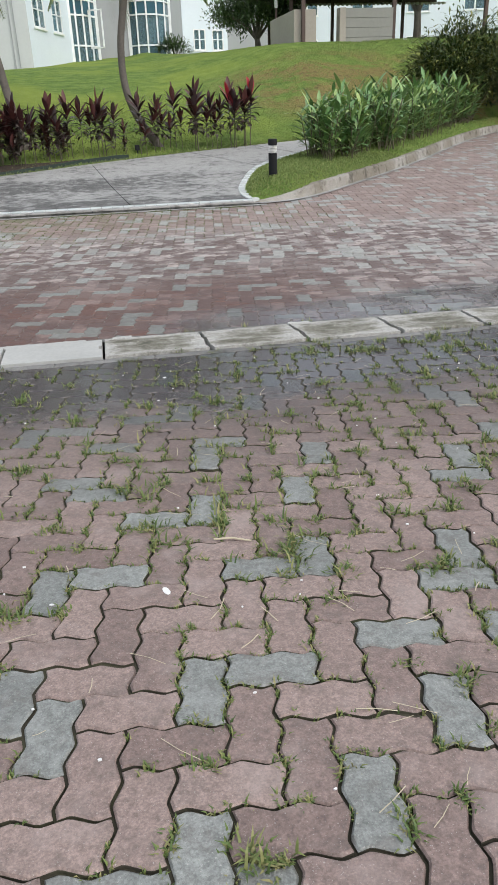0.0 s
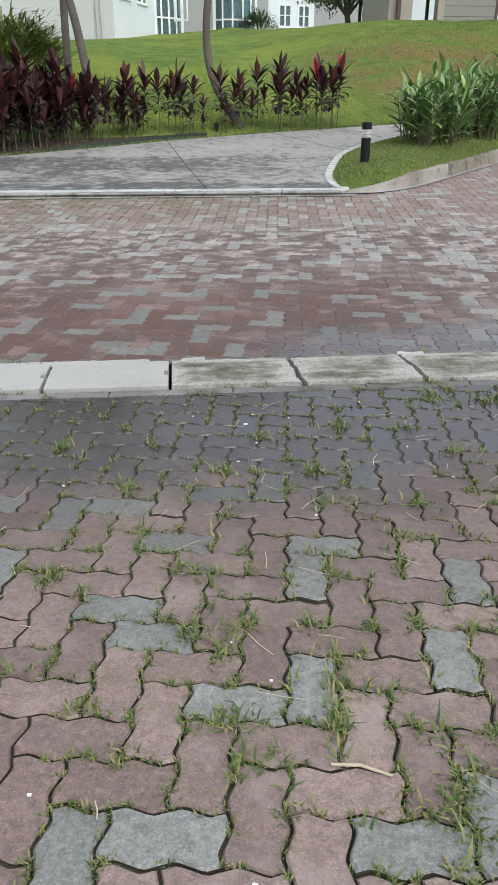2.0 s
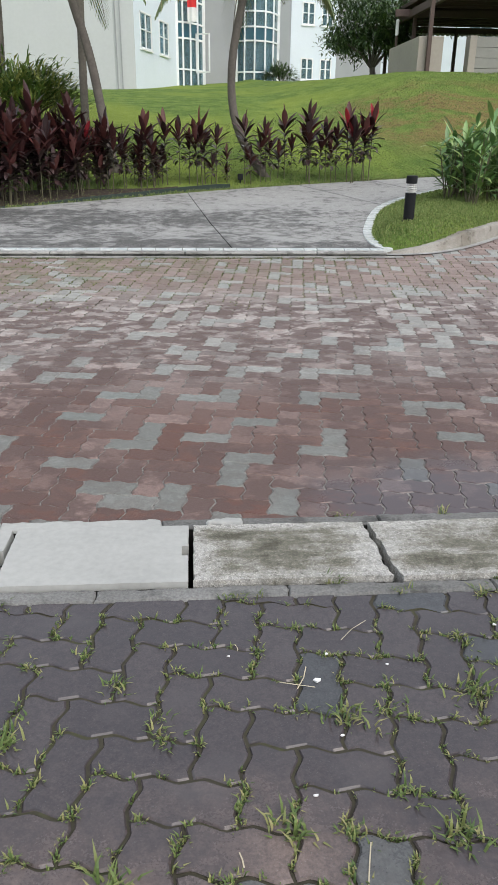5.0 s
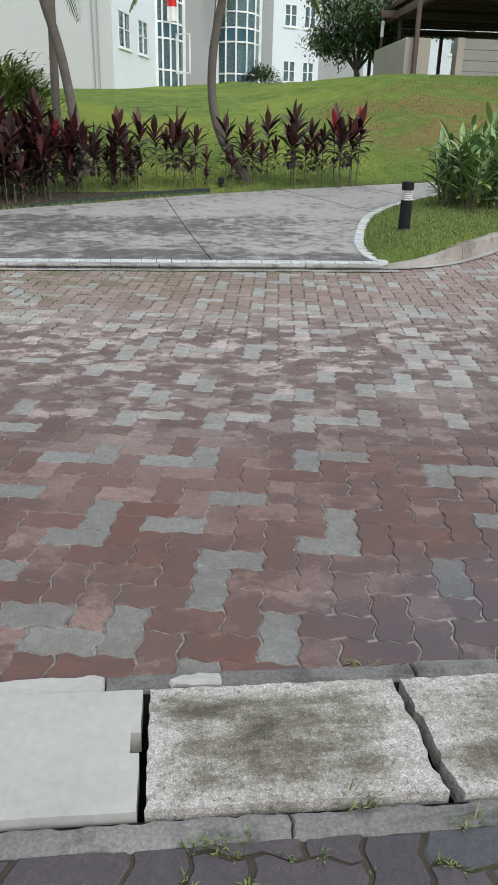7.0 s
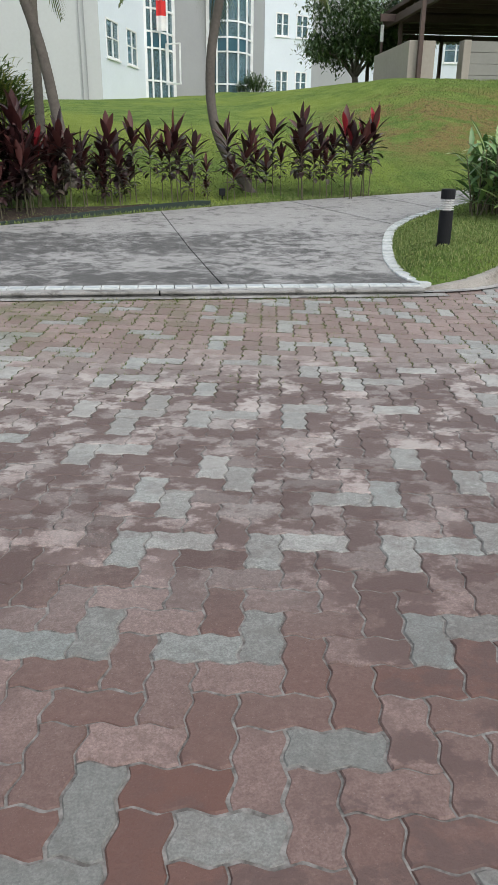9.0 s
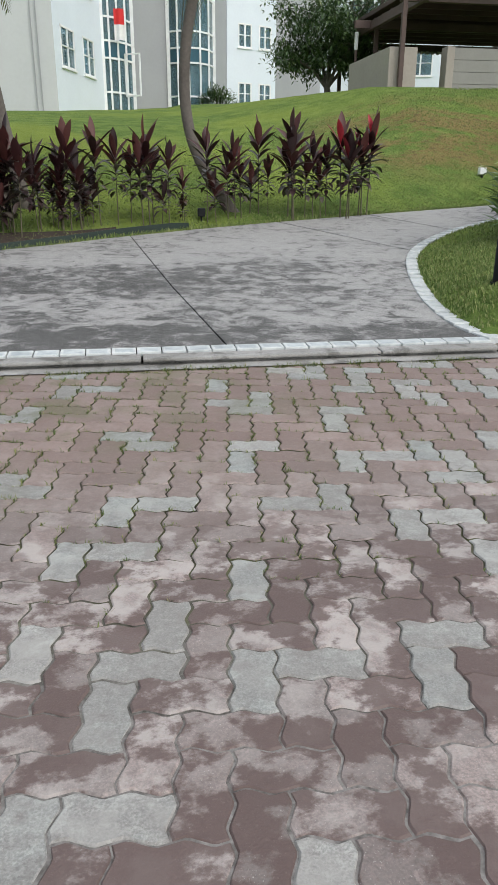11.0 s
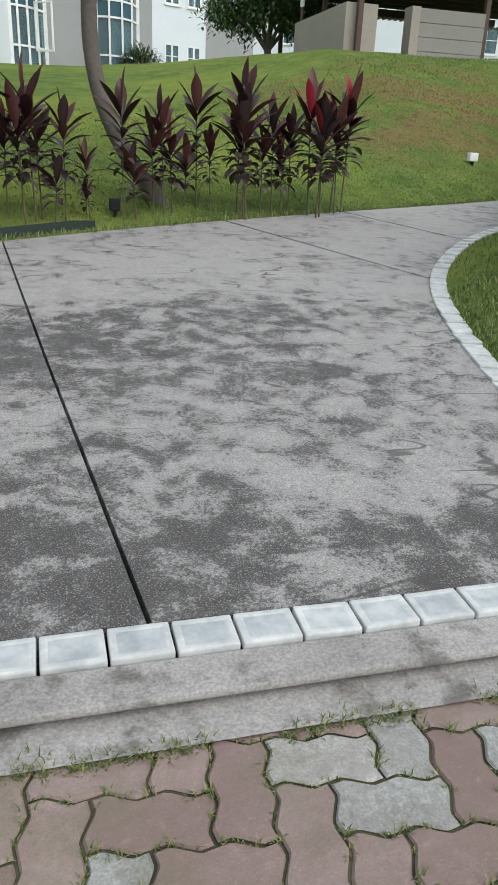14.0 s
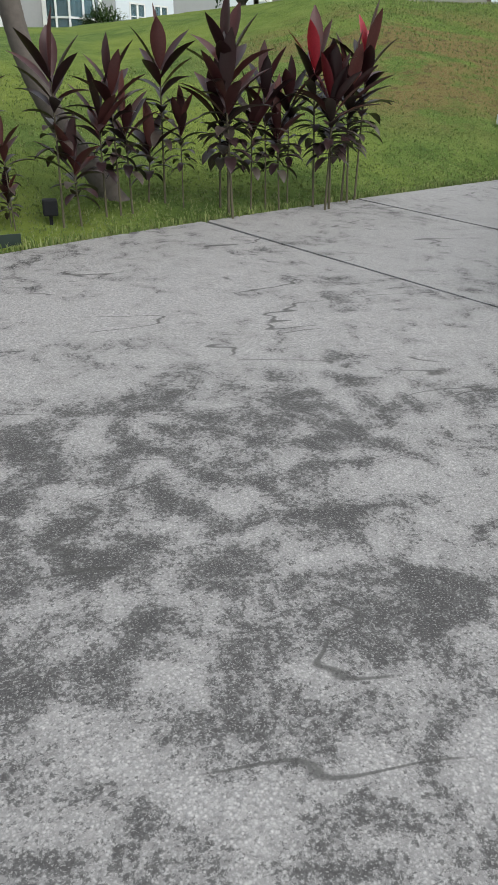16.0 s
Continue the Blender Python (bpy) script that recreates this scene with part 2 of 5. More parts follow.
def lawn_mat():
    k = Mat("lawn", 0.95, spec=0.2)
    wide, mid, fine = k.noise(0.28, 4), k.noise(2.6, 8, 0.72), k.noise(42, 6, 0.75)
    x, y = k.axis(0), k.axis(1)
    c = k.ramp(k.calc("ADD", k.calc("MULTIPLY", mid, 0.6), k.calc("MULTIPLY", fine, 0.4)), (0.36, (0.055, 0.105, 0.022)), (0.5, (0.125, 0.20, 0.042)), (0.64, (0.22, 0.29, 0.075)))
    c = k.mix(k.calc("MULTIPLY", k.span(wide, 0.42, 0.62), k.span(x, 6.5, 2.5, 0.1, 0.55)), c, (0.27, 0.33, 0.055))
    dry = k.calc("MULTIPLY", k.span(k.noise(1.5, 8, 0.72, k.stretch(0.6, 1, 1)), 0.42, 0.56), k.calc("MULTIPLY", k.span(x, 2.6, 5.2), k.calc("MULTIPLY", k.span(y, 19.4, 21.2), k.span(y, 25.6, 23.4))))
    c = k.mix(k.calc("MULTIPLY", dry, 0.8), c, (0.235, 0.165, 0.07))
    bare = k.calc("MULTIPLY", dry, k.span(k.noise(7, 5, 0.7), 0.54, 0.62))
    c = k.mix(k.calc("MULTIPLY", bare, 0.7), c, (0.09, 0.06, 0.035))
    k.set("Base Color", c)
    k.bump(k.calc("ADD", fine, mid), 0.9, 0.04)
    return k.m


def glass(name, tint, rough=0.03):
    k = Mat(name, rough)
    k.set("Base Color", tint).set("Transmission Weight", 0.75).set("IOR", 1.45)
    return k.m


M_BAY_RED = paver("bay_paver_red", (0.185, 0.133, 0.119), (0.29, 0.218, 0.195), False, (0.36, 0.30, 0.28))
M_BAY_GREY = paver("bay_paver_grey", (0.195, 0.206, 0.196), (0.255, 0.268, 0.256), False, (0.33, 0.345, 0.335))
M_ROAD_RED = paver("road_paver_red", (0.108, 0.08, 0.073), (0.34, 0.27, 0.25), True, (0.46, 0.425, 0.40))
M_ROAD_GREY = paver("road_paver_grey", (0.24, 0.243, 0.228), (0.36, 0.363, 0.342), True, (0.42, 0.42, 0.395))
M_ROAD_JOINT = joint_sand()
M_SAND = leafy("joint_sand_and_moss", (0.03, 0.028, 0.022), (0.05, 0.045, 0.03), (0.07, 0.085, 0.03), 0.95, False)
M_DRAIN = worn_concrete()
M_RIM = concrete("stained_kerb_concrete", (0.20, 0.18, 0.145), (0.062, 0.052, 0.037), (0.33, 0.315, 0.285), 150)
M_LIP = concrete("drain_lip_concrete", (0.15, 0.15, 0.145), (0.05, 0.05, 0.048), (0.22, 0.22, 0.213), 120)
M_DRAIN_NEW = plain("pale_drain_concrete", (0.395, 0.40, 0.385), 0.8, grain=40, vary=0.16, relief=0.3)
M_KERB = concrete("kerb_concrete", (0.27, 0.267, 0.252), (0.095, 0.092, 0.08), (0.39, 0.385, 0.37), 130)
M_PATH = path_concrete()
M_DARK = plain("dark_gap", (0.02, 0.02, 0.018), 0.9)
M_LAWN = lawn_mat()
M_BLADE = leafy("grass_blades", (0.10, 0.16, 0.035), (0.17, 0.245, 0.06), (0.29, 0.31, 0.12), 0.7)
M_WEED = leafy("joint_weeds", (0.055, 0.10, 0.026), (0.125, 0.175, 0.045), (0.27, 0.25, 0.11), 0.65)
M_STRAW = plain("dry_straw", (0.5, 0.44, 0.32), 0.8)
M_TI = leafy("cordyline_leaf", (0.016, 0.011, 0.012), (0.05, 0.026, 0.028), (0.085, 0.075, 0.06), 0.35)
M_TI_TOP = leafy("maroon_cordyline_leaf", (0.018, 0.008, 0.009), (0.052, 0.016, 0.017), (0.105, 0.036, 0.031), 0.4)
M_TI_RED = leafy("young_cordyline_leaf", (0.14, 0.015, 0.02), (0.42, 0.03, 0.045), (0.24, 0.03, 0.04), 0.35)
M_STEM = plain("green_brown_stem", (0.11, 0.10, 0.06), 0.8)
M_GINGER = leafy("ginger_leaf", (0.085, 0.18, 0.055), (0.15, 0.28, 0.10), (0.31, 0.41, 0.13), 0.35)
M_BUSH = leafy("shrub_leaf", (0.06, 0.12, 0.03), (0.15, 0.23, 0.06), (0.38, 0.38, 0.12), 0.5)
M_HEDGE = leafy("dark_shrub_leaf", (0.014, 0.034, 0.01), (0.04, 0.08, 0.02), (0.2, 0.21, 0.05), 0.5)
M_TREE = leafy("tree_leaf", (0.02, 0.05, 0.015), (0.05, 0.10, 0.03), (0.10, 0.16, 0.05), 0.5)
M_FROND = leafy("palm_frond", (0.04, 0.08, 0.02), (0.08, 0.13, 0.035), (0.18, 0.19, 0.07), 0.5)
M_BARK = plain("palm_bark", (0.13, 0.115, 0.10), 0.9, grain=22, vary=0.35, relief=0.6)
M_BLACK = plain("black_painted_metal", (0.008, 0.009, 0.011), 0.6, grain=60, vary=0.3, spec=0.25)
M_LOUVRE = plain("white_louvre", (0.72, 0.72, 0.70), 0.5)
M_TILE = plain("white_edge_tile_rim", (0.68, 0.70, 0.68), 0.55, grain=40, vary=0.1)
M_WALL = plain("white_render", (0.70, 0.77, 0.84), 0.85, grain=9, vary=0.04)
# Two darker tones: one side wall, then the flanks, roofs and downpipe.
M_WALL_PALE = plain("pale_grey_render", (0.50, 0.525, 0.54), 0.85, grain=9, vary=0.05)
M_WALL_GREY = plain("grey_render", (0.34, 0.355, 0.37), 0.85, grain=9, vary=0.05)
M_FRAME = plain("white_window_frame", (0.82, 0.84, 0.85), 0.5)
M_PANE = glass("window_glass", (0.22, 0.36, 0.41))
M_SPANDREL = plain("teal_spandrel_glass", (0.03, 0.10, 0.14), 0.12)
# Dark colour stands in for the lack of light indoors.
M_DIM_SHEET = plain("painted_dim_interior", (0.06, 0.075, 0.085), 0.9)
M_CURTAIN = plain("pale_curtain", (0.34, 0.38, 0.40), 0.9)
M_TAUPE = plain("taupe_plaster", (0.36, 0.33, 0.29), 0.85, grain=12, vary=0.1)
M_TAUPE_DARK = plain("grey_plank_wall", (0.27, 0.27, 0.25), 0.8, grain=12, vary=0.1)
M_BROWN = plain("dark_brown_timber", (0.075, 0.048, 0.04), 0.6, grain=20, vary=0.3)
M_ZINC = plain("light_corrugated_edge", (0.55, 0.55, 0.53), 0.5)
M_EDGING = plain("green_plastic_edging", (0.02, 0.035, 0.028), 0.5)
M_RED = plain("red_cloth", (0.62, 0.03, 0.03), 0.8)
M_WHITE = plain("white_cloth", (0.75, 0.75, 0.75), 0.8)
M_SOIL = leafy("planting_soil", (0.02, 0.014, 0.010), (0.04, 0.028, 0.02), (0.07, 0.05, 0.035), 0.95, False)


def tile_mat(name, a, b):
    k = Mat(name, 0.5)
    c = k.ramp(k.noise(16, 5, 0.65), (0.35, a), (0.65, b))
    k.set("Base Color", k.mix(0.4, c, k.ramp(k.piece(), (0, 0.7), (1, 1.1)), "MULTIPLY"))
    k.bump(k.noise(80, 3), 0.2, 0.002)
    return k.m


M_TILE_MID = tile_mat("white_edge_tile", (0.46, 0.50, 0.50), (0.66, 0.69, 0.68))
M_TILE_GREY = tile_mat("worn_tile_middle", (0.36, 0.41, 0.43), (0.56, 0.61, 0.61))


# ---- mesh helpers ----
def mesh_of(name, verts, faces, mats, smooth=False, index=None):
    me = bpy.data.meshes.new(name)
    me.from_pydata(verts, [], faces)
    for m in mats if isinstance(mats, (list, tuple)) else [mats]:
        me.materials.append(m)
    if index is not None:
        me.polygons.foreach_set("material_index", index)
    if smooth:
        me.polygons.foreach_set("use_smooth", [True] * len(me.polygons))
    me.update()
    return me


def piece_of(name, verts, faces, mats, parent=None, label="", smooth=False):
    ob = new(name, mesh_of(name, verts, faces, mats, smooth))
    ob.parent = parent
    return tagged(ob, label)


def part(name, bm, material, parent=None, label="", smooth=False):
    """Links a bmesh as one mesh object, under a thing or under a part."""
    me = bpy.data.meshes.new(name)
    bm.normal_update()
    bm.to_mesh(me)
    bm.free()
    me.materials.append(material)
    if smooth:
        me.polygons.foreach_set("use_smooth", [True] * len(me.polygons))
    ob = new(name, me)
    ob.parent = parent
    return tagged(ob, label)


def thing(name, place, label, category, group="", kind=""):
    ob = new(name)
    ob.location = place
    return tagged(ob, label, category, group, kind)


def box(bm, x0, x1, y0, y1, z0, z1, m=None, soft=0.0):
    """A box, with its edges rounded by soft, put into bm and moved by the matrix m."""
    made = bmesh.ops.create_cube(bm, size=1)["verts"]
    s = Matrix.Translation(((x0 + x1) / 2, (y0 + y1) / 2, (z0 + z1) / 2)) @ Matrix.Diagonal((x1 - x0, y1 - y0, z1 - z0, 1))
    bmesh.ops.transform(bm, matrix=s, verts=made)
    if soft:
        edges = list({e for v in made for e in v.link_edges})
        made = [v for v in bmesh.ops.bevel(bm, geom=edges, offset=soft, segments=2, profile=0.6, affect="EDGES")["verts"]]
    if m is not None:
        bmesh.ops.transform(bm, matrix=m, verts=list(set(made)))
    return bm


def tube(path, radii, sides=8, cap=True):
    """A round tapered tube along a list of points."""
    verts, faces = [], []
    pts = [Vector(p) for p in path]
    for i, p in enumerate(pts):
        way = (pts[min(i + 1, len(pts) - 1)] - pts[max(i - 1, 0)]).normalized()
        side = way.cross(Vector((0.0, 1.0, 0.0)))
        side = side.normalized() if side.length > 0.1 else Vector((1, 0, 0))
        up = side.cross(way)
        for k in range(sides):
            a = math.tau * k / sides
            verts.append(p + (side * math.cos(a) + up * math.sin(a)) * radii[i])
    for i in range(len(pts) - 1):
        for k in range(sides):
            a, b = i * sides + k, i * sides + (k + 1) % sides
            faces.append((a, b, b + sides, a + sides))
    if cap:
        faces.append(tuple(range(sides - 1, -1, -1)))
        faces.append(tuple(range((len(pts) - 1) * sides, len(pts) * sides)))
    return verts, faces


def join(lots):
    verts, faces = [], []
    for v, f in lots:
        n = len(verts)
        verts += v
        faces += [tuple(i + n for i in q) for q in f]
    return verts, faces


def leaf(base, way, length, width, droop, fold=0.25, steps=4, widest=0.45):
    """A folded, drooping lance-shaped leaf: two rows of faces on both sides of its midrib."""
    base, way = Vector(base), Vector(way).normalized()
    side = way.cross(Vector((0, 0, 1)))
    side = side.normalized() if side.length > 0.05 else Vector((1, 0, 0))
    verts, faces, p, d = [], [], base.copy(), way.copy()
    for i in range(steps + 1):
        u = i / steps
        w = width * 0.5 * (math.sin(math.pi * min(1.0, u / widest * 0.5) if u < widest else math.pi * (0.5 + 0.5 * (u - widest) / (1 - widest))) ** 0.8 if 0 < u < 1 else 0.06)
        up = side.cross(d).normalized()
        verts += [p - side * w + up * w * fold, p.copy(), p + side * w + up * w * fold]
        d = (d - Vector((0, 0, droop / steps))).normalized()
        p = p + d * (length / steps)
    for i in range(steps):
        a = 3 * i
        faces += [(a, a + 1, a + 4, a + 3), (a + 1, a + 2, a + 5, a + 4)]
    return verts, faces


# ---- the lie of the land ----
def road_z(y):
    return float(np.interp(y, (-8, -3, 0, 2.3, 3.7, 4.42, 4.87, 5.3, 8, 9.5, 10.9, 30), (0.30, 0.08, -0.05, -0.14, -0.212, -0.226, -0.226, -0.22, -0.232, -0.215, -0.172, 0.70)))


def path_z(y):
    return float(np.interp(y, (11.0, 11.2, 13.2, 40), (-0.118, -0.11, -0.03, 1.712)))


FAR_X = (-14, -8, -3.4, -2.57, -1.9, -1.03, -0.44, 0.7, 1.6, 3.37, 5.5, 6.3, 10, 14, 22)
FAR_Y = (10.0, 11.9, 14.15, 14.6, 15.05, 15.57, 16.0, 16.67, 17.15, 18.0, 18.95, 19.35, 21.2, 23.2, 27.2)
SIDE = [(2.10, 11.2), (2.03, 11.5), (2.07, 12.0), (2.16, 12.5), (2.32, 13.1), (2.52, 13.8), (2.78, 14.5), (3.10, 15.1), (3.6, 15.8), (4.2, 16.5), (5.0, 17.2), (6.0, 17.95), (8.0, 19.15), (11.0, 20.9), (14.0, 22.6)]
RIM = [(2.12, 11.12), (2.5, 11.13), (2.95, 11.35), (3.45, 11.8), (3.95, 12.35), (4.8, 13.25), (5.6, 14.15), (6.7, 15.5), (7.7, 16.8), (9.0, 18.4), (10.6, 20.1), (13.0, 21.6), (15.0, 22.8)]


def far_edge(x):
    return float(np.interp(x, FAR_X, FAR_Y))


def hill_z(x, y):
    f = far_edge(x)
    z0 = path_z(f) - 0.015
    yc = float(np.interp(x, (-4, 2, 6, 12), (38, 36, 27.0, 26.6)))
    zc = float(np.interp(x, (-6, 0, 3, 6, 9, 14), (2.8, 2.85, 2.9, 2.92, 2.95, 3.1)))
    s = (y - f) / max(yc - f, 4)
    if s < 1:
        z = z0 + (zc - z0) * (1 - (1 - max(s, 0)) ** 1.6)
    else:
        z = zc + float(np.interp(x, (3, 8), (0.075, 0.0))) * min(y - yc, 22)
    return z + 0.05 * min(1, s * 4) * noise.noise((x * 0.5, y * 0.5, 0))


def along(line, step):
    """Points every step metres along a line of points, each with its direction."""
    pts = [Vector((*p, 0)) for p in line]
    out, rest = [], 0.0
    for a, b in zip(pts, pts[1:]):
        d = (b - a).length
        while rest <= d:
            out.append((a + (b - a) * rest / d, (b - a).normalized()))
            rest += step
        rest -= d
    return out


def smooth_line(line, n):
    """Chaikin's corner cutting."""
    for _ in range(n):
        cut = [line[0]]
        for (a, b), (c, d) in zip(line, line[1:]):
            cut += [(a * 0.75 + c * 0.25, b * 0.75 + d * 0.25), (a * 0.25 + c * 0.75, b * 0.25 + d * 0.75)]
        line = cut + [line[-1]]
    return line


SIDE, RIM = smooth_line(SIDE, 2), smooth_line(RIM, 1)


def rim_y(x):
    return float(np.interp(x, [p[0] for p in RIM], [p[1] for p in RIM]))


def grid(xs, ys, z):
    verts = [(x, y, z(x, y)) for y in ys for x in xs]
    n = len(xs)
    faces = [(j * n + i, j * n + i + 1, (j + 1) * n + i + 1, (j + 1) * n + i) for j in range(len(ys) - 1) for i in range(n - 1)]
    return verts, faces


# ground to the horizon, under everything
piece_of("ground", *grid([-600, -60, -20, 0, 20, 60, 600], [-600, -60, -12, 0, 12, 40, 600], lambda x, y: -0.75), M_LAWN)
tagged(bpy.data.objects["ground"], "wide grassy ground reaching to the horizon", "ground", kind="structure")

# lawn: starts on the path's far edge and climbs the bank
xs = sorted({*np.linspace(-14, 16, 76).round(3).tolist(), -300, -80, -40, -24, -18, 20, 26, 40, 80, 300})
ds = [0, 0.1, 0.3, 0.6, 1, 1.5, 2, 2.6, 3.3, 4, 4.8, 5.6, 6.4, 7.2, 8, 9, 10, 11, 12, 13.5, 15, 17, 19, 21.5, 25, 30, 40, 60, 120, 400]
verts = [(x, far_edge(x) + d, hill_z(x, far_edge(x) + d)) for d in ds for x in xs]
n = len(xs)
lawn = piece_of("lawn", verts, [(j * n + i, j * n + i + 1, (j + 1) * n + i + 1, (j + 1) * n + i) for j in range(len(ds) - 1) for i in range(n - 1)], M_LAWN, smooth=True)
tagged(lawn, "green mown lawn on a bank with dry brown patches", "lawn", kind="structure")


# planting bed between the path and the raised kerb
def kerb_rise(d):
    """Height of the raised kerb over the road, d metres from its tip."""
    return 0.02 + 0.15 * min(1, d / 1.3)


def bed_z(u, a, b, d):
    return path_z(a[1]) * (1 - u) + (road_z(b[1]) + kerb_rise(d) - 0.012) * u + 0.16 * min(1, d / 0.9) * math.sin(math.pi * min(1, u * 1.02)) ** 0.8


pa, pb = [p for p, _ in along(SIDE, 0.25)], [p for p, _ in along(RIM, 0.25)]
rows = 70
verts = []
for i in range(rows):
    a, b = pa[int(i * (len(pa) - 1) / (rows - 1))], pb[int(i * (len(pb) - 1) / (rows - 1))]
    along_rim = 0.25 * int(i * (len(pb) - 1) / (rows - 1))
    b = b + Vector((-0.05, 0.06, 0))
    a = a + (b - a).normalized() * min(0.115, (b - a).length * 0.4)
    for k in range(13):
        u = k / 12
        p = a.lerp(b, u)
        verts.append((p.x, p.y, bed_z(u, a, b, along_rim)))
bed = piece_of("planting_bed", verts, [(i * 13 + k, i * 13 + k + 1, i * 13 + k + 14, i * 13 + k + 13) for i in range(rows - 1) for k in range(12)], M_LAWN, smooth=True)
tagged(bed, "grassy raised bed between path and kerb", "planting bed", kind="structure")
BED = [Vector(v) for v in verts]


def bed_at(x, y):
    return min(BED, key=lambda v: (v.x - x) ** 2 + (v.y - y) ** 2).z


# sand under the pavers
bay = piece_of("bay_paving", *grid(np.linspace(-25, 25, 21).tolist(), [-12, -8, -3, 0, 2.3, 3.2, 3.7, 4.40], lambda x, y: road_z(y) - float(np.interp(y, (2.8, 3.7), (0.012, 0.005)))), M_SAND)
tagged(bay, "red and grey interlocking pavers with weeds in the joints", "paving", kind="structure")
sand_z = lambda y: road_z(y) - float(np.interp(y, (7.6, 9.0), (0.0045, 0.009)))
ys = [4.87, 5.3, 6, 7, 8, 9, 9.5, 10.2, 10.87]
road = piece_of("road_paving", *join([grid(np.linspace(-25, 25, 21).tolist(), ys, lambda x, y: sand_z(y)),
    ([(x, y, road_z(y) - 0.012) for x in (2.1, 2.5, 3, 4, 5, 6, 8, 10, 13, 16, 25) for y in (10.87, 10.87 + (rim_y(x) - 10.87) / 2, rim_y(x))], [(3 * i + j, 3 * i + j + 3, 3 * i + j + 4, 3 * i + j + 1) for i in range(10) for j in range(2)])]), M_ROAD_JOINT)
tagged(road, "faded red and pale interlocking pavers of a road", "road", kind="structure")


# ---- concrete path in slabs ----
def slab(outline, label):
    bm = bmesh.new()
    bm.faces.new([bm.verts.new((x, y, 0)) for x, y in outline])
    for y in (12, 13.2, 14.5, 16):
        bmesh.ops.bisect_plane(bm, geom=bm.verts[:] + bm.edges[:] + bm.faces[:], plane_co=(0, y, 0), plane_no=(0, 1, 0))
    bmesh.ops.recalc_face_normals(bm, faces=bm.faces)
    if bm.faces[:][0].normal.z < 0:
        bmesh.ops.reverse_faces(bm, faces=bm.faces)
    low = bmesh.ops.extrude_face_region(bm, geom=bm.faces[:])["geom"]
    down = [v for v in low if isinstance(v, bmesh.types.BMVert)]
    for v in bm.verts:
        v.co.z = path_z(v.co.y) - (0.0 if v in down else 0.12)
    bmesh.ops.recalc_face_normals(bm, faces=bm.faces)
    return part("path_slab", bm, M_PATH, path, label)


def edge_points(x0, x1):
    n = max(2, int(abs(x1 - x0) / 0.4))
    return [(x0 + (x1 - x0) * i / n, far_edge(x0 + (x1 - x0) * i / n)) for i in range(n + 1)]


path = thing("footpath", (0, 0, 0), "grey washed concrete footpath with dark algae patches", "footpath", kind="structure")
G = 0.007
sa = [p for p in SIDE if p[1] < 14.86]
sb = [p for p in SIDE if 14.90 < p[1] < 16.45]
sc = [p for p in SIDE if 16.5 < p[1] < 19.3]
sd = [p for p in SIDE if p[1] > 19.35]
slab([(-10.0, 11.21), (0.33 - G, 11.21), (-0.23 - G, far_edge(-0.24))] + edge_points(-0.3, -9.9), "")
slab([(0.33 + G, 11.21)] + sa[:] + [(2.96, 14.86), (1.87 - G, far_edge(1.87) - 0.0)] + edge_points(1.8, -0.23 + G), "")
slab([(2.97, 14.885)] + sb + [(4.13, 16.45), (3.45, far_edge(3.45))] + edge_points(3.3, 1.90), "")
slab([(4.15, 16.475)] + sc + [(8.1, 19.3), (7.4, far_edge(7.4))] + edge_points(7.2, 3.48), "")
slab([(8.15, 19.34)] + sd + [(14.0, 23.2)] + edge_points(13.8, 7.43), "")
piece_of("path_bed", *grid([-14, -8, -4, 0, 4, 8, 14], [11.0, 11.2, 13.2, 16, 19, 24], lambda x, y: path_z(y) - 0.21 if y < far_edge(x) + 2 else path_z(far_edge(x)) - 0.21), M_DARK, path)

# kerb along the path's near edge: gutter strip, low step and white tiles
kerb = thing("path_kerb", (0, 10.95, -0.17), "low weathered concrete kerb edged with white tiles", "kerb", kind="structure")


def local(verts, ob):
    return [Vector(v) - ob.location for v in verts]


v, f = grid(np.linspace(-14, 2.3, 60).tolist(), [10.855, 11.01], lambda x, y: road_z(10.9) + 0.007 + 0.004 * noise.noise((x * 3, y, 0)))
piece_of("gutter_strip", local(v, kerb), f, M_KERB, kerb, "pale worn concrete strip")
x = -13.9
while x < 2.0:
    e = min(x + 1.52, 2.12)
    top = -0.119 - 0.003 * random.random()
    bm = box(bmesh.new(), x + 0.006, e - 0.006, 10.955, 11.084, top - 0.022, top, soft=0.008)
    box(bm, x + 0.008, e - 0.008, 11.005, 11.06, -0.26, top - 0.022)
    bmesh.ops.translate(bm, verts=bm.verts, vec=-kerb.location)
    part("kerb_stone", bm, M_KERB, kerb, smooth=False)
    x += 1.52
TILE = None
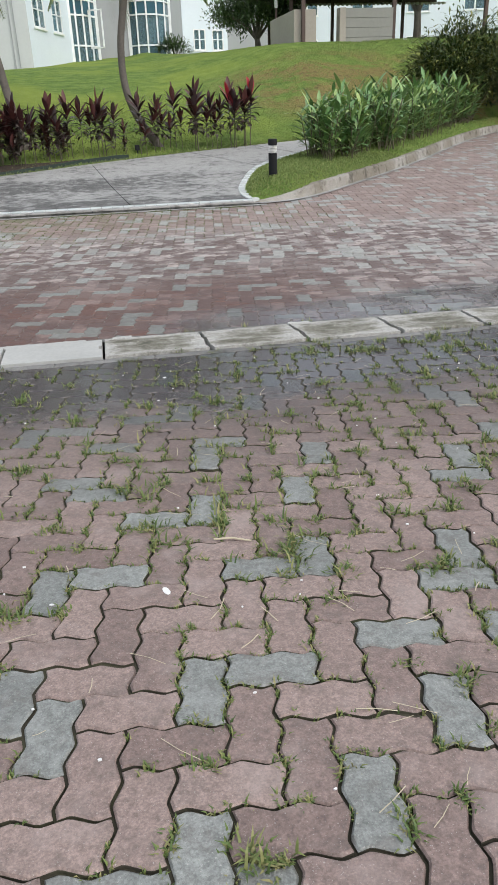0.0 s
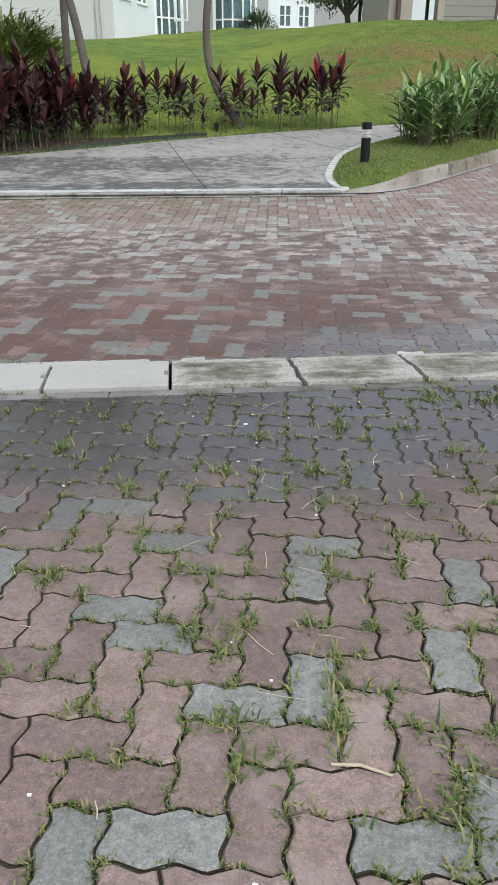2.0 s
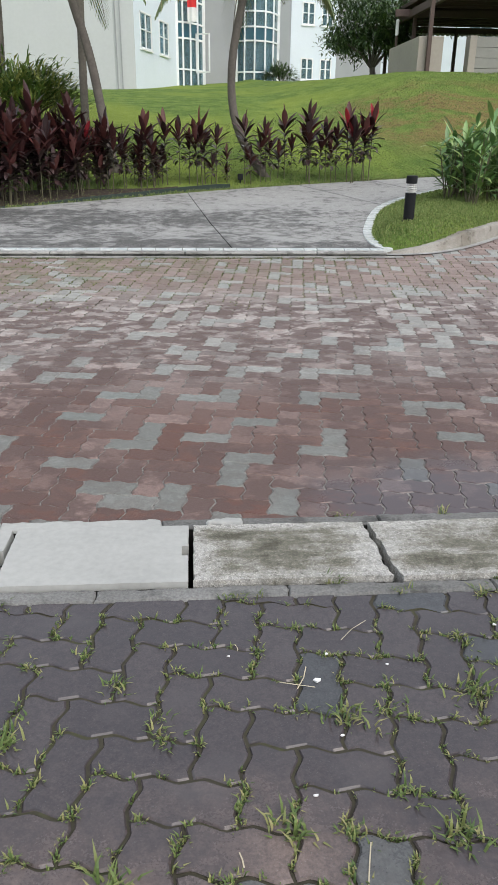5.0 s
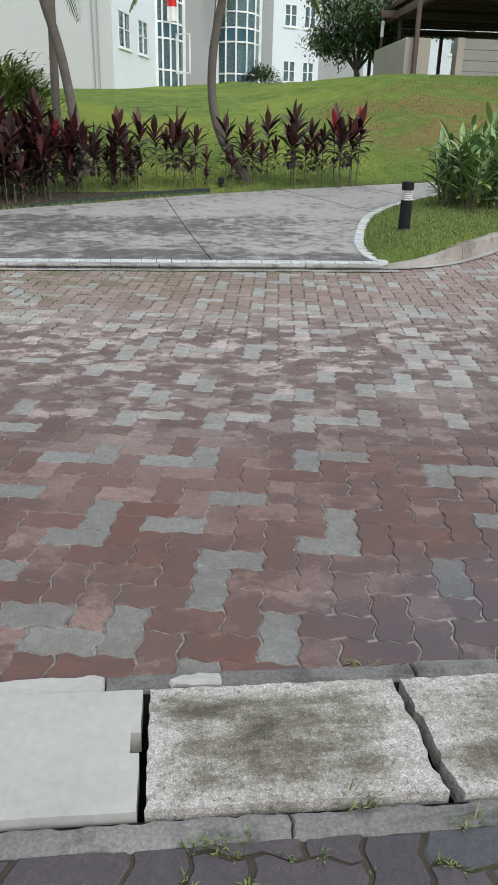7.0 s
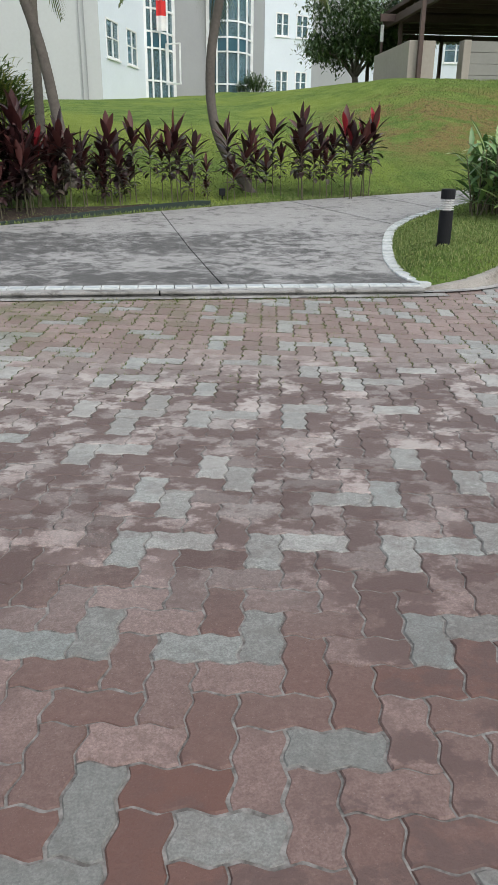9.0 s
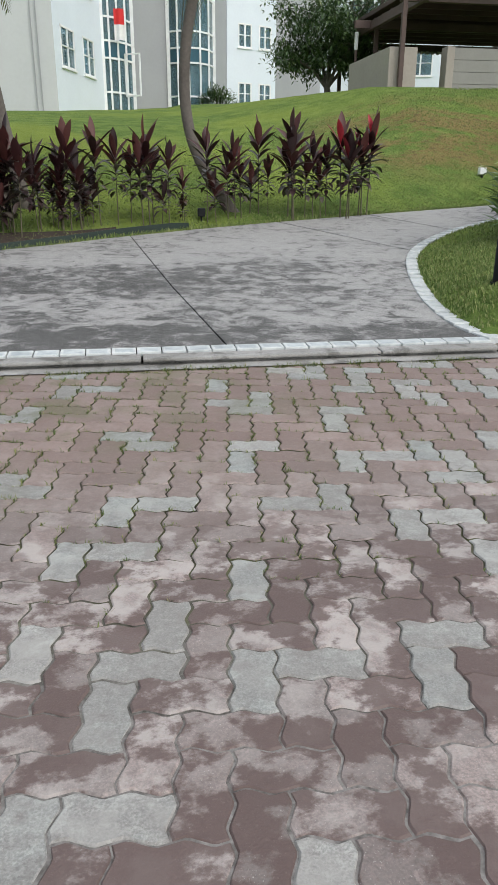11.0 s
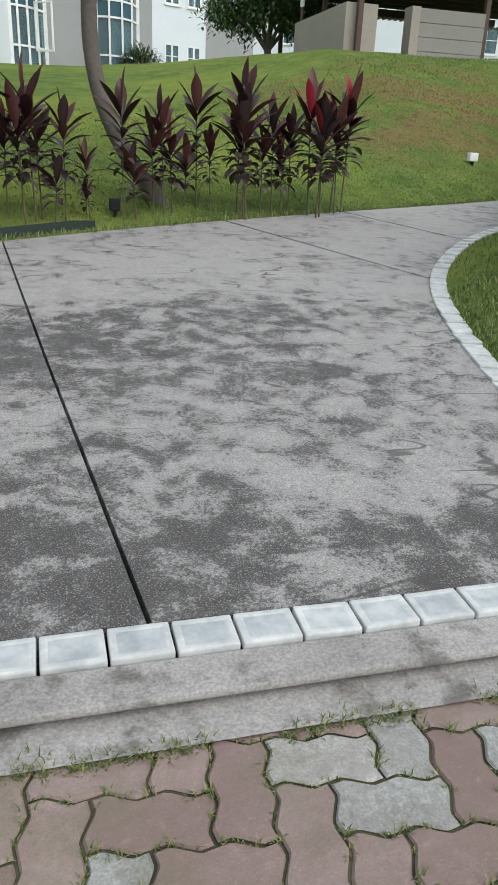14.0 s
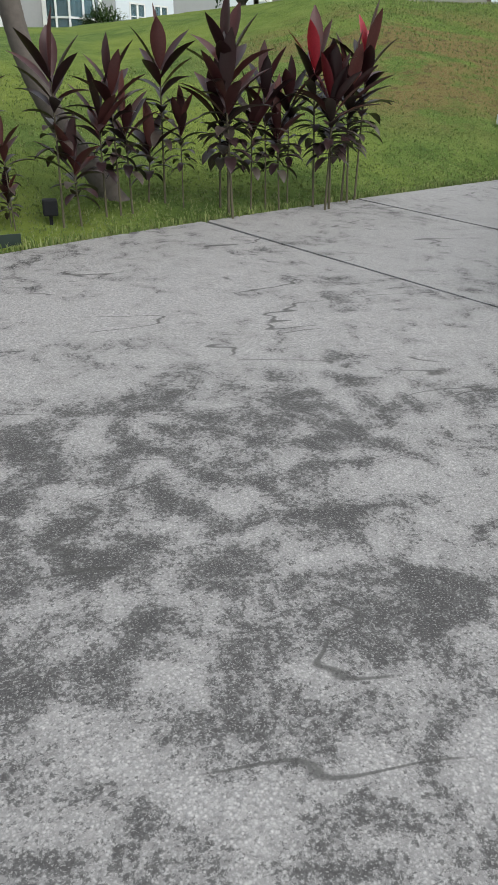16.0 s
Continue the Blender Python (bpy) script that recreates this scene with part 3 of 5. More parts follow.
for i in range(75):
    x = 2.112 - 0.1575 * (i + 0.5)
    if TILE is None:
        bm = box(bmesh.new(), -0.0755, 0.0755, -0.0585, 0.0585, -0.03, 0.0, soft=0.006)
        top = [max(bm.faces, key=lambda q: q.calc_center_median().z)]
        bmesh.ops.inset_region(bm, faces=top, thickness=0.012)
        bmesh.ops.inset_region(bm, faces=top, thickness=0.008, depth=-0.0015)
        bm.faces.index_update()
        middle = top[0].index
        TILE = part("edge_tile", bm, M_TILE_MID, kerb)
        TILE.data.materials.append(M_TILE_GREY)
        TILE.data.polygons[middle].material_index = 1
        ob = TILE
    else:
        ob = new("edge_tile", TILE.data)
        ob.parent = kerb
    ob.location = Vector((x, 11.146, -0.108 + 0.002 * random.random())) - kerb.location
    ob.rotation_euler = (radians(1.5 + random.uniform(-1, 1)), radians(random.uniform(-1, 1)), radians(random.uniform(-1.2, 1.2)))

# tiles round the planting bed
curb = thing("bed_edging", (0, 0, 0), "white tile edging curving round the grassy bed", "edging", kind="structure")
STONE = None
for p, d in along(SIDE[1:], 0.205):
    if p.y > 20:
        break
    m = Matrix.Translation((p.x + 0.055 * d.y, p.y - 0.055 * d.x, path_z(p.y) + 0.004 + 0.004 * random.random())) @ pose(0, 0, 0, random.uniform(-2, 2), random.uniform(-2, 2), math.degrees(math.atan2(d.y, d.x)) + random.uniform(-2, 2))
    if STONE is None:
        STONE = part("edge_tile", box(bmesh.new(), -0.098, 0.098, -0.062, 0.062, -0.06, 0.008, soft=0.008), M_TILE_MID, curb)
        ob = STONE
    else:
        ob = new("edge_tile", STONE.data)
        ob.parent = curb
    ob.matrix_basis = m

# raised kerb along the road
rim = thing("raised_kerb", (0, 0, 0), "stained raised concrete kerb along the paved road", "kerb", kind="structure")
pts = along(RIM, 0.1)
chunk = 12
for s in range(0, len(pts) - 1, chunk):
    run = pts[s:s + chunk + 1]
    if len(run) < 2:
        break
    verts, faces = [], []
    for j, (p, d) in enumerate(run):
        nrm = Vector((-d.y, d.x, 0))
        g = 0.004 if j == 0 else -0.004 if j == len(run) - 1 else 0
        dist = (s + j) * 0.1
        h = kerb_rise(dist)
        base = road_z(p.y)
        q = p + d * g
        for off, z in ((-0.03, -0.1), (-0.028, 0.0), (0.0, h - 0.025), (0.012, h - 0.006), (0.03, h), (0.125, h), (0.14, h - 0.01), (0.145, -0.1)):
            verts.append((q.x + nrm.x * off, q.y + nrm.y * off, base + z))
    for j in range(len(run) - 1):
        for k in range(7):
            a = j * 8 + k
            faces.append((a, a + 8, a + 9, a + 1))
    faces += [tuple(range(8)), tuple(range(len(verts) - 1, len(verts) - 9, -1))]
    piece_of("kerb_stone", verts, faces, M_RIM, rim)
verts, faces = [], []
for j, (p, d) in enumerate(pts):
    nrm = Vector((-d.y, d.x, 0))
    for off in (-0.12, -0.02):
        verts.append((p.x + nrm.x * off, p.y + nrm.y * off, road_z(p.y) + 0.008))
    if j:
        faces.append((2 * j - 2, 2 * j, 2 * j + 1, 2 * j - 1))
piece_of("gutter_strip", verts, faces, M_KERB, rim, "pale worn concrete strip")

# ---- drain with concrete covers ----
drain = thing("drain_channel", (0, 4.62, -0.23), "open drain channel with cracked concrete lips", "drain", kind="structure")
v, f = [], []
for x in (-22, 22):
    for y, z in ((4.43, -0.225), (4.43, -0.5), (4.81, -0.5), (4.81, -0.225)):
        v.append((x, y, z))
f = [(0, 1, 5, 4), (1, 2, 6, 5), (2, 3, 7, 6)]
piece_of("channel", local(v, drain), f, M_DARK, drain)
def ragged(x0, x1, y0, y1, z0, z1, r):
    """A stone with a broken outline, an uneven top and worn edges."""
    ring = []
    for a, b, c, d in ((x0, y0, x1, y0), (x1, y0, x1, y1), (x1, y1, x0, y1), (x0, y1, x0, y0)):
        m = max(1, int(math.hypot(c - a, d - b) / 0.018))
        ring += [(a + (c - a) * k / m, b + (d - b) * k / m) for k in range(m)]
    mx, my = (x0 + x1) / 2, (y0 + y1) / 2
    verts, n = [], len(ring)
    for inset, z in ((0.0, z0), (0.0, z1 - 0.008), (0.005, z1 - 0.001), (0.014, z1)):
        for a, b in ring:
            w = Vector((a, b, 0))
            a, b = a + r * noise.noise(w * 21) + 0.4 * r * noise.noise(w * 63), b + r * noise.noise(w * 17 + Vector((7, 3, 1))) + 0.5 * r * noise.noise(w * 57 + Vector((1, 9, 4)))
            verts.append((a + math.copysign(min(inset, abs(mx - a)), mx - a), b + math.copysign(min(inset, abs(my - b)), my - b), z + (0.004 * noise.noise(w * 26) if z > z0 else 0)))
    faces = [(k + n * i, (k + 1) % n + n * i, (k + 1) % n + n * (i + 1), k + n * (i + 1)) for i in range(3) for k in range(n)] + [tuple(range(3 * n, 4 * n))]
    return verts, faces


for y0, y1 in ((4.366, 4.430), (4.815, 4.884)):
    x = -21.5
    while x < 21.5:
        w = random.uniform(0.3, 0.9)
        broken = y0 > 4.6 and -2.2 < x + w / 2 < -0.05
        v, f = ragged(x, x + w - 0.003, y0, y1, -0.32, -0.217 - 0.005 * random.random(), 0.009)
        piece_of("lip_stone", local(v, drain), f, M_DRAIN_NEW if broken else M_LIP, drain, "pale broken mortar" if broken else "")
        x += w
for x, w in ((-0.06, 0.13), (1.15, 0.16)):
    v, f = ragged(x, x + w, 4.822, 4.86, -0.23, -0.206, 0.014)
    piece_of("mortar_patch", local(v, drain), f, M_DRAIN_NEW, drain, "pale broken mortar")


def joint_slant(i, b):
    """How far the joint after cover i leans at b metres from the covers' middle."""
    lean = {0: 0.052, 1: 0.045, 2: 0.05, -1: 0.0, -2: 0.0}.get(i, 0.02 * math.sin(i * 2.3))
    rag = 0.0 if i in (-1, -2) else 0.018 * noise.noise((i * 3.1, b * 9, 0.5)) + 0.008 * noise.noise((i * 5.3, b * 31, 2.5))
    return lean * (0.186 - b) / 0.372 + rag


for i in range(-34, 36):
    x0 = -0.125 + 0.6335 * i
    pale = i in (-1, -2)
    cover = thing("drain_cover", (x0 + 0.317, 4.62, -0.21), "smooth pale concrete drain cover with a lifting notch" if pale else "weathered grey concrete drain cover with chipped edges", "drain cover", "covers over the drain")
    bm = bmesh.new()
    y0, y1 = -0.180 + 0.004 * random.random(), 0.186 - 0.004 * random.random()
    notch = 0.022 if pale else 0.0
    ring = [(-0.309, y0), (0.309, y0)] + ([(0.309, -0.02), (0.309 - notch, -0.02), (0.309 - notch, 0.04), (0.309, 0.04)] if pale else []) + [(0.309, y1), (-0.309, y1)]
    jag = []
    for (a, b), (c, d) in zip(ring, ring[1:] + ring[:1]):
        m = max(1, int(math.hypot(c - a, d - b) / 0.022))
        for k in range(m):
            u = k / m
            r = 0.0012 if pale else 0.0035
            jag.append((a + (c - a) * u + random.uniform(-r, r), b + (d - b) * u + random.uniform(-r, r)))
    top = [bm.verts.new((a + (joint_slant(i, b) if a > 0.2 else joint_slant(i - 1, b * 0.96) + (0.004 if pale or i == 0 else 0.012 - 0.02 * b) if a < -0.2 else 0), b, 0)) for a, b in jag]
    face = bm.faces.new(top)
    if face.normal.z < 0:
        face.normal_flip()
    inset = bmesh.ops.inset_region(bm, faces=[face], thickness=0.006)
    for q in face.verts:
        q.co.z += 0.005 + (0 if pale else 0.002 * noise.noise(q.co * 30))
    outer = [e for e in bm.edges if e.is_boundary]
    ext = bmesh.ops.extrude_edge_only(bm, edges=outer)["geom"]
    bmesh.ops.translate(bm, verts=[g for g in ext if isinstance(g, bmesh.types.BMVert)], vec=(0, 0, -0.06))
    bmesh.ops.recalc_face_normals(bm, faces=bm.faces)
    ob = part("slab", bm, M_DRAIN_NEW if pale else M_DRAIN, cover)
    ob.rotation_euler = (radians(random.uniform(-0.6, 0.6)), radians(random.uniform(-0.5, 0.5)), radians(random.uniform(-0.4, 0.4)))

# ---- bollard lamp on the bed ----
bx, by = 2.64, 12.05
bz = bed_at(bx, by) - 0.01
bollard = thing("bollard_lamp", (bx, by, bz), "black cylindrical bollard lamp with white louvres, standing in grass", "bollard lamp")
R = 0.068
piece_of("post", *tube([(0, 0, 0), (0, 0, 0.345)], [R, R], 24), M_BLACK, bollard, smooth=False)
piece_of("base_plate", *tube([(0, 0, -0.01), (0, 0, 0.012)], [0.085, 0.085], 24), M_BLACK, bollard)
piece_of("lamp_core", *tube([(0, 0, 0.345), (0, 0, 0.46)], [0.04, 0.04], 16), M_LOUVRE, bollard, "white inner tube")
for k in range(5):
    z = 0.355 + 0.021 * k
    piece_of("louvre", *tube([(0, 0, z), (0, 0, z + 0.004), (0, 0, z + 0.012)], [R, R, 0.045], 24), M_LOUVRE, bollard, "white ring louvre")
piece_of("cap", *tube([(0, 0, 0.458), (0, 0, 0.46), (0, 0, 0.545), (0, 0, 0.552)], [R - 0.01, R + 0.002, R + 0.002, R - 0.006], 24), M_BLACK, bollard)

# small white lamp box on the bank
lx, ly = 6.35, 20.25
lz = hill_z(lx, ly)
spot = thing("garden_spotlight", (lx, ly, lz), "small white garden spotlight on the lawn", "garden light")
part("housing", box(bmesh.new(), -0.07, 0.07, -0.05, 0.05, 0.05, 0.17, soft=0.015), M_FRAME, spot)
part("foot", box(bmesh.new(), -0.02, 0.02, -0.02, 0.02, -0.03, 0.06), M_BLACK, spot)
lx, ly = 0.76, 17.1
spot2 = thing("ground_spotlight", (lx, ly, hill_z(lx, ly)), "small black ground spotlight beside the cordylines", "garden light")
part("housing", box(bmesh.new(), -0.05, 0.05, -0.05, 0.05, 0.06, 0.17, soft=0.012), M_BLACK, spot2)
part("stake", box(bmesh.new(), -0.012, 0.012, -0.012, 0.012, -0.05, 0.07), M_BLACK, spot2)


# ---- cordylines ----
def cordyline(seed, height, stems, red):
    """Thin stems, each with a tuft of long dark leaves; young leaves stand upright."""
    r = random.Random(seed)
    lot = []
    for s in range(stems):
        dark, young, tone = [], [], []
        h = height * (1.0 if s == 0 else r.uniform(0.55, 0.92))
        a = r.uniform(0, 6.28)
        ox, oy = (0.0, 0.0) if s == 0 else (0.13 * math.cos(a), 0.13 * math.sin(a))
        tip = max(h - 0.36, 0.2)
        lean = (r.uniform(-0.06, 0.06), r.uniform(-0.06, 0.06))
        at = lambda z: (ox + lean[0] * z / h, oy + lean[1] * z / h, z)
        stick = tube([at(-0.05), at(tip * 0.5), at(tip)], [0.010, 0.007, 0.006], 6)
        n = int(9 + 11 * h)
        for k in range(n):
            u = k / n
            z = tip - u * min(0.56, tip * 0.55) + 0.03
            turn = 2.4 * k + r.uniform(-0.4, 0.4)
            rise = (1.5 if k == 0 else 1.22) - 1.15 * u + r.uniform(-0.22, 0.2)
            length = r.uniform(0.32, 0.44) * (1.0 if u < 0.45 else 0.85 - 0.35 * u) * min(1, 0.55 + h * 0.4)
            way = (math.cos(turn) * math.cos(rise), math.sin(turn) * math.cos(rise), math.sin(rise))
            into = young if red and s < 2 and k in (1, 3) else dark
            into.append(leaf(at(z), way, length, r.uniform(0.085, 0.118) * (1 - 0.35 * u), 0.1 + 1.2 * u + r.uniform(0, 0.3), 0.35, 6, 0.55))
            if into is dark:
                tone += [0 if u < 0.38 else 1] * 12
        lot.append((mesh_of("stem", *stick, M_STEM), mesh_of("leaf_tuft", *join(dark), [M_TI_TOP, M_TI], True, tone), mesh_of("young_leaf", *join(young), M_TI_RED, True) if young else None))
    return lot


def plant_cordyline(proto, x, y, scale, turn, label, group):
    ob = thing("cordyline", (x, y, hill_z(x, y) - 0.01), label, "shrub", group)
    ob.rotation_euler = (0, 0, turn)
    ob.scale = (scale, scale, scale)
    for stem, tuft, young in proto:
        c = new("stem", stem)
        c.parent = ob
        new("leaf_tuft", tuft).parent = c
        if young:
            tagged(new("young_leaf", young), "bright red young leaf").parent = c
    return ob


PROTO = [cordyline(100 + k, 1.3, s, red) for k, (s, red) in enumerate([(1, 0), (2, 0), (3, 0), (2, 1), (3, 1), (4, 0), (5, 0)])]
ROW = [(3.41, 17.98, 1.5, 4), (2.92, 17.72, 1.42, 4), (2.47, 17.62, 1.2, 2), (2.13, 17.5, 1.48, 2), (1.79, 17.6, 0.85, 0), (1.66, 17.68, 1.3, 1), (1.27, 17.34, 1.16, 2), (0.84, 17.05, 1.27, 1),
       (0.52, 16.95, 0.7, 1), (0.30, 16.84, 1.08, 1), (0.04, 16.7, 1.33, 2), (-0.37, 16.6, 1.15, 0), (-0.59, 16.5, 1.24, 1), (-0.94, 16.2, 1.27, 2), (-1.29, 16.05, 1.06, 2), (-1.57, 15.8, 1.28, 5),
       (2.7, 17.75, 1.1, 0), (-0.2, 16.75, 0.95, 0), (-0.8, 16.35, 0.8, 5), (-1.1, 16.2, 0.85, 6)]
for k, (x, y, h, kind) in enumerate(ROW):
    lab = "dark maroon cordyline with bright red young leaves beside the path" if kind in (3, 4) else "dark maroon cordyline shrub on thin stems beside the path"
    plant_cordyline(PROTO[kind], x, y, h / 1.3, 1.7 * k, lab, "cordylines along the path")
rnd = random.Random(5)
for k in range(72):
    x = -1.7 - 0.085 * k + rnd.uniform(-0.08, 0.08)
    y = far_edge(x) + 0.22 + 0.85 * rnd.random()
    kind = rnd.choice((5, 6, 6, 2, 4 if k % 6 == 2 else 6))
    lab = "dark maroon cordyline with bright red young leaves beside the path" if kind in (3, 4) else "dark maroon cordyline shrub on thin stems beside the path"
    plant_cordyline(PROTO[kind], x, y, rnd.uniform(1.05, 1.6) / 1.3, rnd.uniform(0, 6), lab, "cordylines along the path")

# soil and the dark plastic edging under the thick part of the hedge
v, f = [], []
for k in range(30):
    x = -8 + 7.6 * k / 29
    for d in (0.05, 0.45, 0.95 - 0.6 * max(0, (k - 20) / 9)):
        v.append((x, far_edge(x) + d, hill_z(x, far_edge(x) + d) + 0.012))
    if k:
        f += [(3 * k - 3 + j, 3 * k + j, 3 * k + j + 1, 3 * k - 2 + j) for j in (0, 1)]
tagged(piece_of("soil_strip", v, f, M_SOIL), "dark bare soil under the cordyline hedge", "soil", kind="structure")
v, f = [], []
for k in range(41):
    x = -8 + 8.55 * k / 40
    lift = 0.05 * max(0, (k - 26) / 14) ** 2
    off = 0.03 + 0.10 * max(0, (k - 33) / 7)
    hgt = 0.03 + 0.05 * math.sin(math.pi * max(0, min(1, (k - 24) / 17)))
    if k == 40:
        hgt = 0.02
    y = far_edge(x) + off
    z = hill_z(x, y)
    for dy, dz in ((0, -0.02), (0, hgt + lift), (0.012, hgt + lift), (0.012, -0.02)):
        v.append((x, y + dy, z + dz))
    if k:
        f += [(4 * k - 4 + j, 4 * k + j, 4 * k + j + 1, 4 * k - 3 + j) for j in range(3)]
tagged(piece_of("lawn_edging", v, f, M_EDGING), "dark green plastic lawn edging, lifted at its end", "edging")


# ---- ginger plants behind the raised kerb ----
def ginger(seed):
    r = random.Random(seed)
    lot = []
    for s in range(6):
        leaves = []
        a = r.uniform(0, 6.28)
        ox, oy = 0.18 * math.cos(a) * r.random(), 0.18 * math.sin(a) * r.random()
        h = r.uniform(0.5, 0.85)
        lx, ly = r.uniform(-0.16, 0.16), r.uniform(-0.16, 0.16)
        at = lambda z: (ox + lx * z / h, oy + ly * z / h, z)
        stick = tube([at(-0.05), at(h * 0.5), at(h)], [0.010, 0.008, 0.005], 5)
        t0 = r.uniform(0, 6.28)
        for k in range(11):
            z = h * (0.2 + 0.8 * k / 10)
            turn = t0 + (k % 2) * math.pi + r.uniform(-0.6, 0.6)
            rise = r.uniform(0.5, 1.0) + 0.4 * (k == 10)
            way = (math.cos(turn) * math.cos(rise), math.sin(turn) * math.cos(rise), math.sin(rise))
            leaves.append(leaf(at(z), way, r.uniform(0.22, 0.36), r.uniform(0.05, 0.075), r.uniform(0.2, 1.1), 0.25, 4, 0.45))
        lot.append((mesh_of("stalk", *stick, M_STEM), mesh_of("foliage", *join(leaves), M_GINGER, True)))
    return lot


GIN = [ginger(300 + k) for k in range(5)]
rnd = random.Random(11)
for k, (p, d) in enumerate(along([(4.0, 13.45), (4.25, 13.6), (5.0, 14.2), (6.0, 15.4), (7.2, 16.8), (8.6, 18.5), (10, 19.9)], 0.33)):
    for row in range(3):
        q = p + Vector((-d.y, d.x, 0)) * (0.15 + 0.36 * row + rnd.uniform(-0.1, 0.1)) + d * rnd.uniform(-0.12, 0.12)
        if k < 2 and row > k:
            continue
        ob = thing("ginger_plant", (q.x, q.y, bed_at(q.x, q.y) - 0.02), "leafy green ginger plant in the bed behind the kerb", "plant", "ginger plants in the bed")
        ob.rotation_euler = (0, 0, rnd.uniform(0, 6.28))
        s = rnd.uniform(0.95, 1.3)
        ob.scale = (s, s, s)
        for stick, green in GIN[rnd.randrange(5)]:
            c = new("stalk", stick)
            c.parent = ob
            new("foliage", green).parent = c


# ---- palms ----
def frond(r, root, turn, rise, length, droop):
    """A feather leaf: a bending rib with narrow leaflets on both sides."""
    lots, p = [], Vector(root)
    d = Vector((math.cos(turn) * math.cos(rise), math.sin(turn) * math.cos(rise), math.sin(rise)))
    pts = []
    n = 22
    for i in range(n + 1):
        pts.append(p.copy())
        d = (d - Vector((0, 0, droop / n))).normalized()
        p = p + d * length / n
    ribs = tube(pts, [0.022 * (1 - 0.85 * i / n) for i in range(n + 1)], 5)
    for i in range(3, n):
        fwd = (pts[i + 1] - pts[i]).normalized()
        side = fwd.cross(Vector((0, 0, 1))).normalized()
        for s in (-1, 1):
            for half in (0, 0.5):
                w = side * s + fwd * 0.75 - Vector((0, 0, 0.35))
                ln = 0.55 * math.sin(math.pi * min(1, 0.18 + 0.85 * i / n)) + 0.08
                lots.append(leaf(pts[i].lerp(pts[i + 1], half), w, ln * r.uniform(0.85, 1.1), 0.028, 0.7, 0.15, 3, 0.3))
    return ribs, join(lots)


def palm(seed, path, r0, r1, fronds, label, low=-0.2):
    r = random.Random(seed)
    base = Vector(path[0])
    ob = thing("palm_tree", base, label, "palm tree")
    pts = [Vector(p) - base for p in path]
    fine = smooth_line([(p.x, p.z) for p in pts], 3)
    ys = np.interp([q[1] for q in fine], [p.z for p in pts], [p.y for p in pts])
    line = [(a, y, b) for (a, b), y in zip(fine, ys)]
    rings, radii = [], []
    for i in range(len(line) - 1):
        for k in range(4):
            u = k / 4
            q = Vector(line[i]).lerp(Vector(line[i + 1]), u)
            rings.append(q)
            f = (i + u) / len(line)
            radii.append((r0 * (1 - f) + r1 * f) * (1 + 0.6 * math.exp(-f * 16)) * (1.03 if k == 0 else 1.0) * (1 + 0.02 * r.uniform(-1, 1)))
    piece_of("trunk", *tube(rings, radii, 14), M_BARK, ob, "grey ringed trunk", True)
    top = Vector(line[-1])
    ribs, green = [], []
    for k in range(fronds):
        a, b = frond(r, top, 2.4 * k + r.uniform(-0.2, 0.2), r.uniform(-0.2, 1.1), r.uniform(2.0, 2.6), r.uniform(1.4, 2.4))
        ribs.append(a)
        green.append(b)
    piece_of("frond_ribs", *join(ribs), M_STEM, ob)
    piece_of("fronds", *join(green), M_FROND, ob)
    return ob


px, py = 1.33, 17.75
palm(1, [(px, py, hill_z(px, py) - 0.1), (1.16, py, 0.52), (0.82, py, 1.0), (0.62, py, 1.6), (0.62, py, 2.4), (0.76, py, 3.1), (0.9, py, 3.7), (1.0, py, 4.2)], 0.085, 0.065, 13, "slender palm with a curved grey trunk on the lawn")
px, py = -1.55, 17.1
palm(2, [(px, py, hill_z(px, py) - 0.1), (-1.62, py, 0.7), (-1.76, py, 1.45), (-1.86, py, 2.15), (-1.98, py, 2.65), (-2.12, py, 3.1), (-2.3, py, 3.8), (-2.42, py, 4.6)], 0.085, 0.07, 13, "slender leaning palm with a grey trunk on the lawn")
px, py = -2.46, 20.0
palm(3, [(px, py, hill_z(px, py) - 0.1), (-2.45, py, 1.8), (-2.42, py, 3.0), (-2.38, py, 4.2), (-2.36, py, 5.9)], 0.09, 0.07, 12, "upright palm with a grey trunk on the lawn")
px, py = -4.62, 22.0
palm(4, [(px, py, hill_z(px, py) - 0.1), (-4.62, py, 2.0), (-4.55, py, 3.2), (-4.5, py, 4.4), (-4.5, py, 5.6)], 0.10, 0.08, 12, "upright palm with a grey trunk behind a shrub")


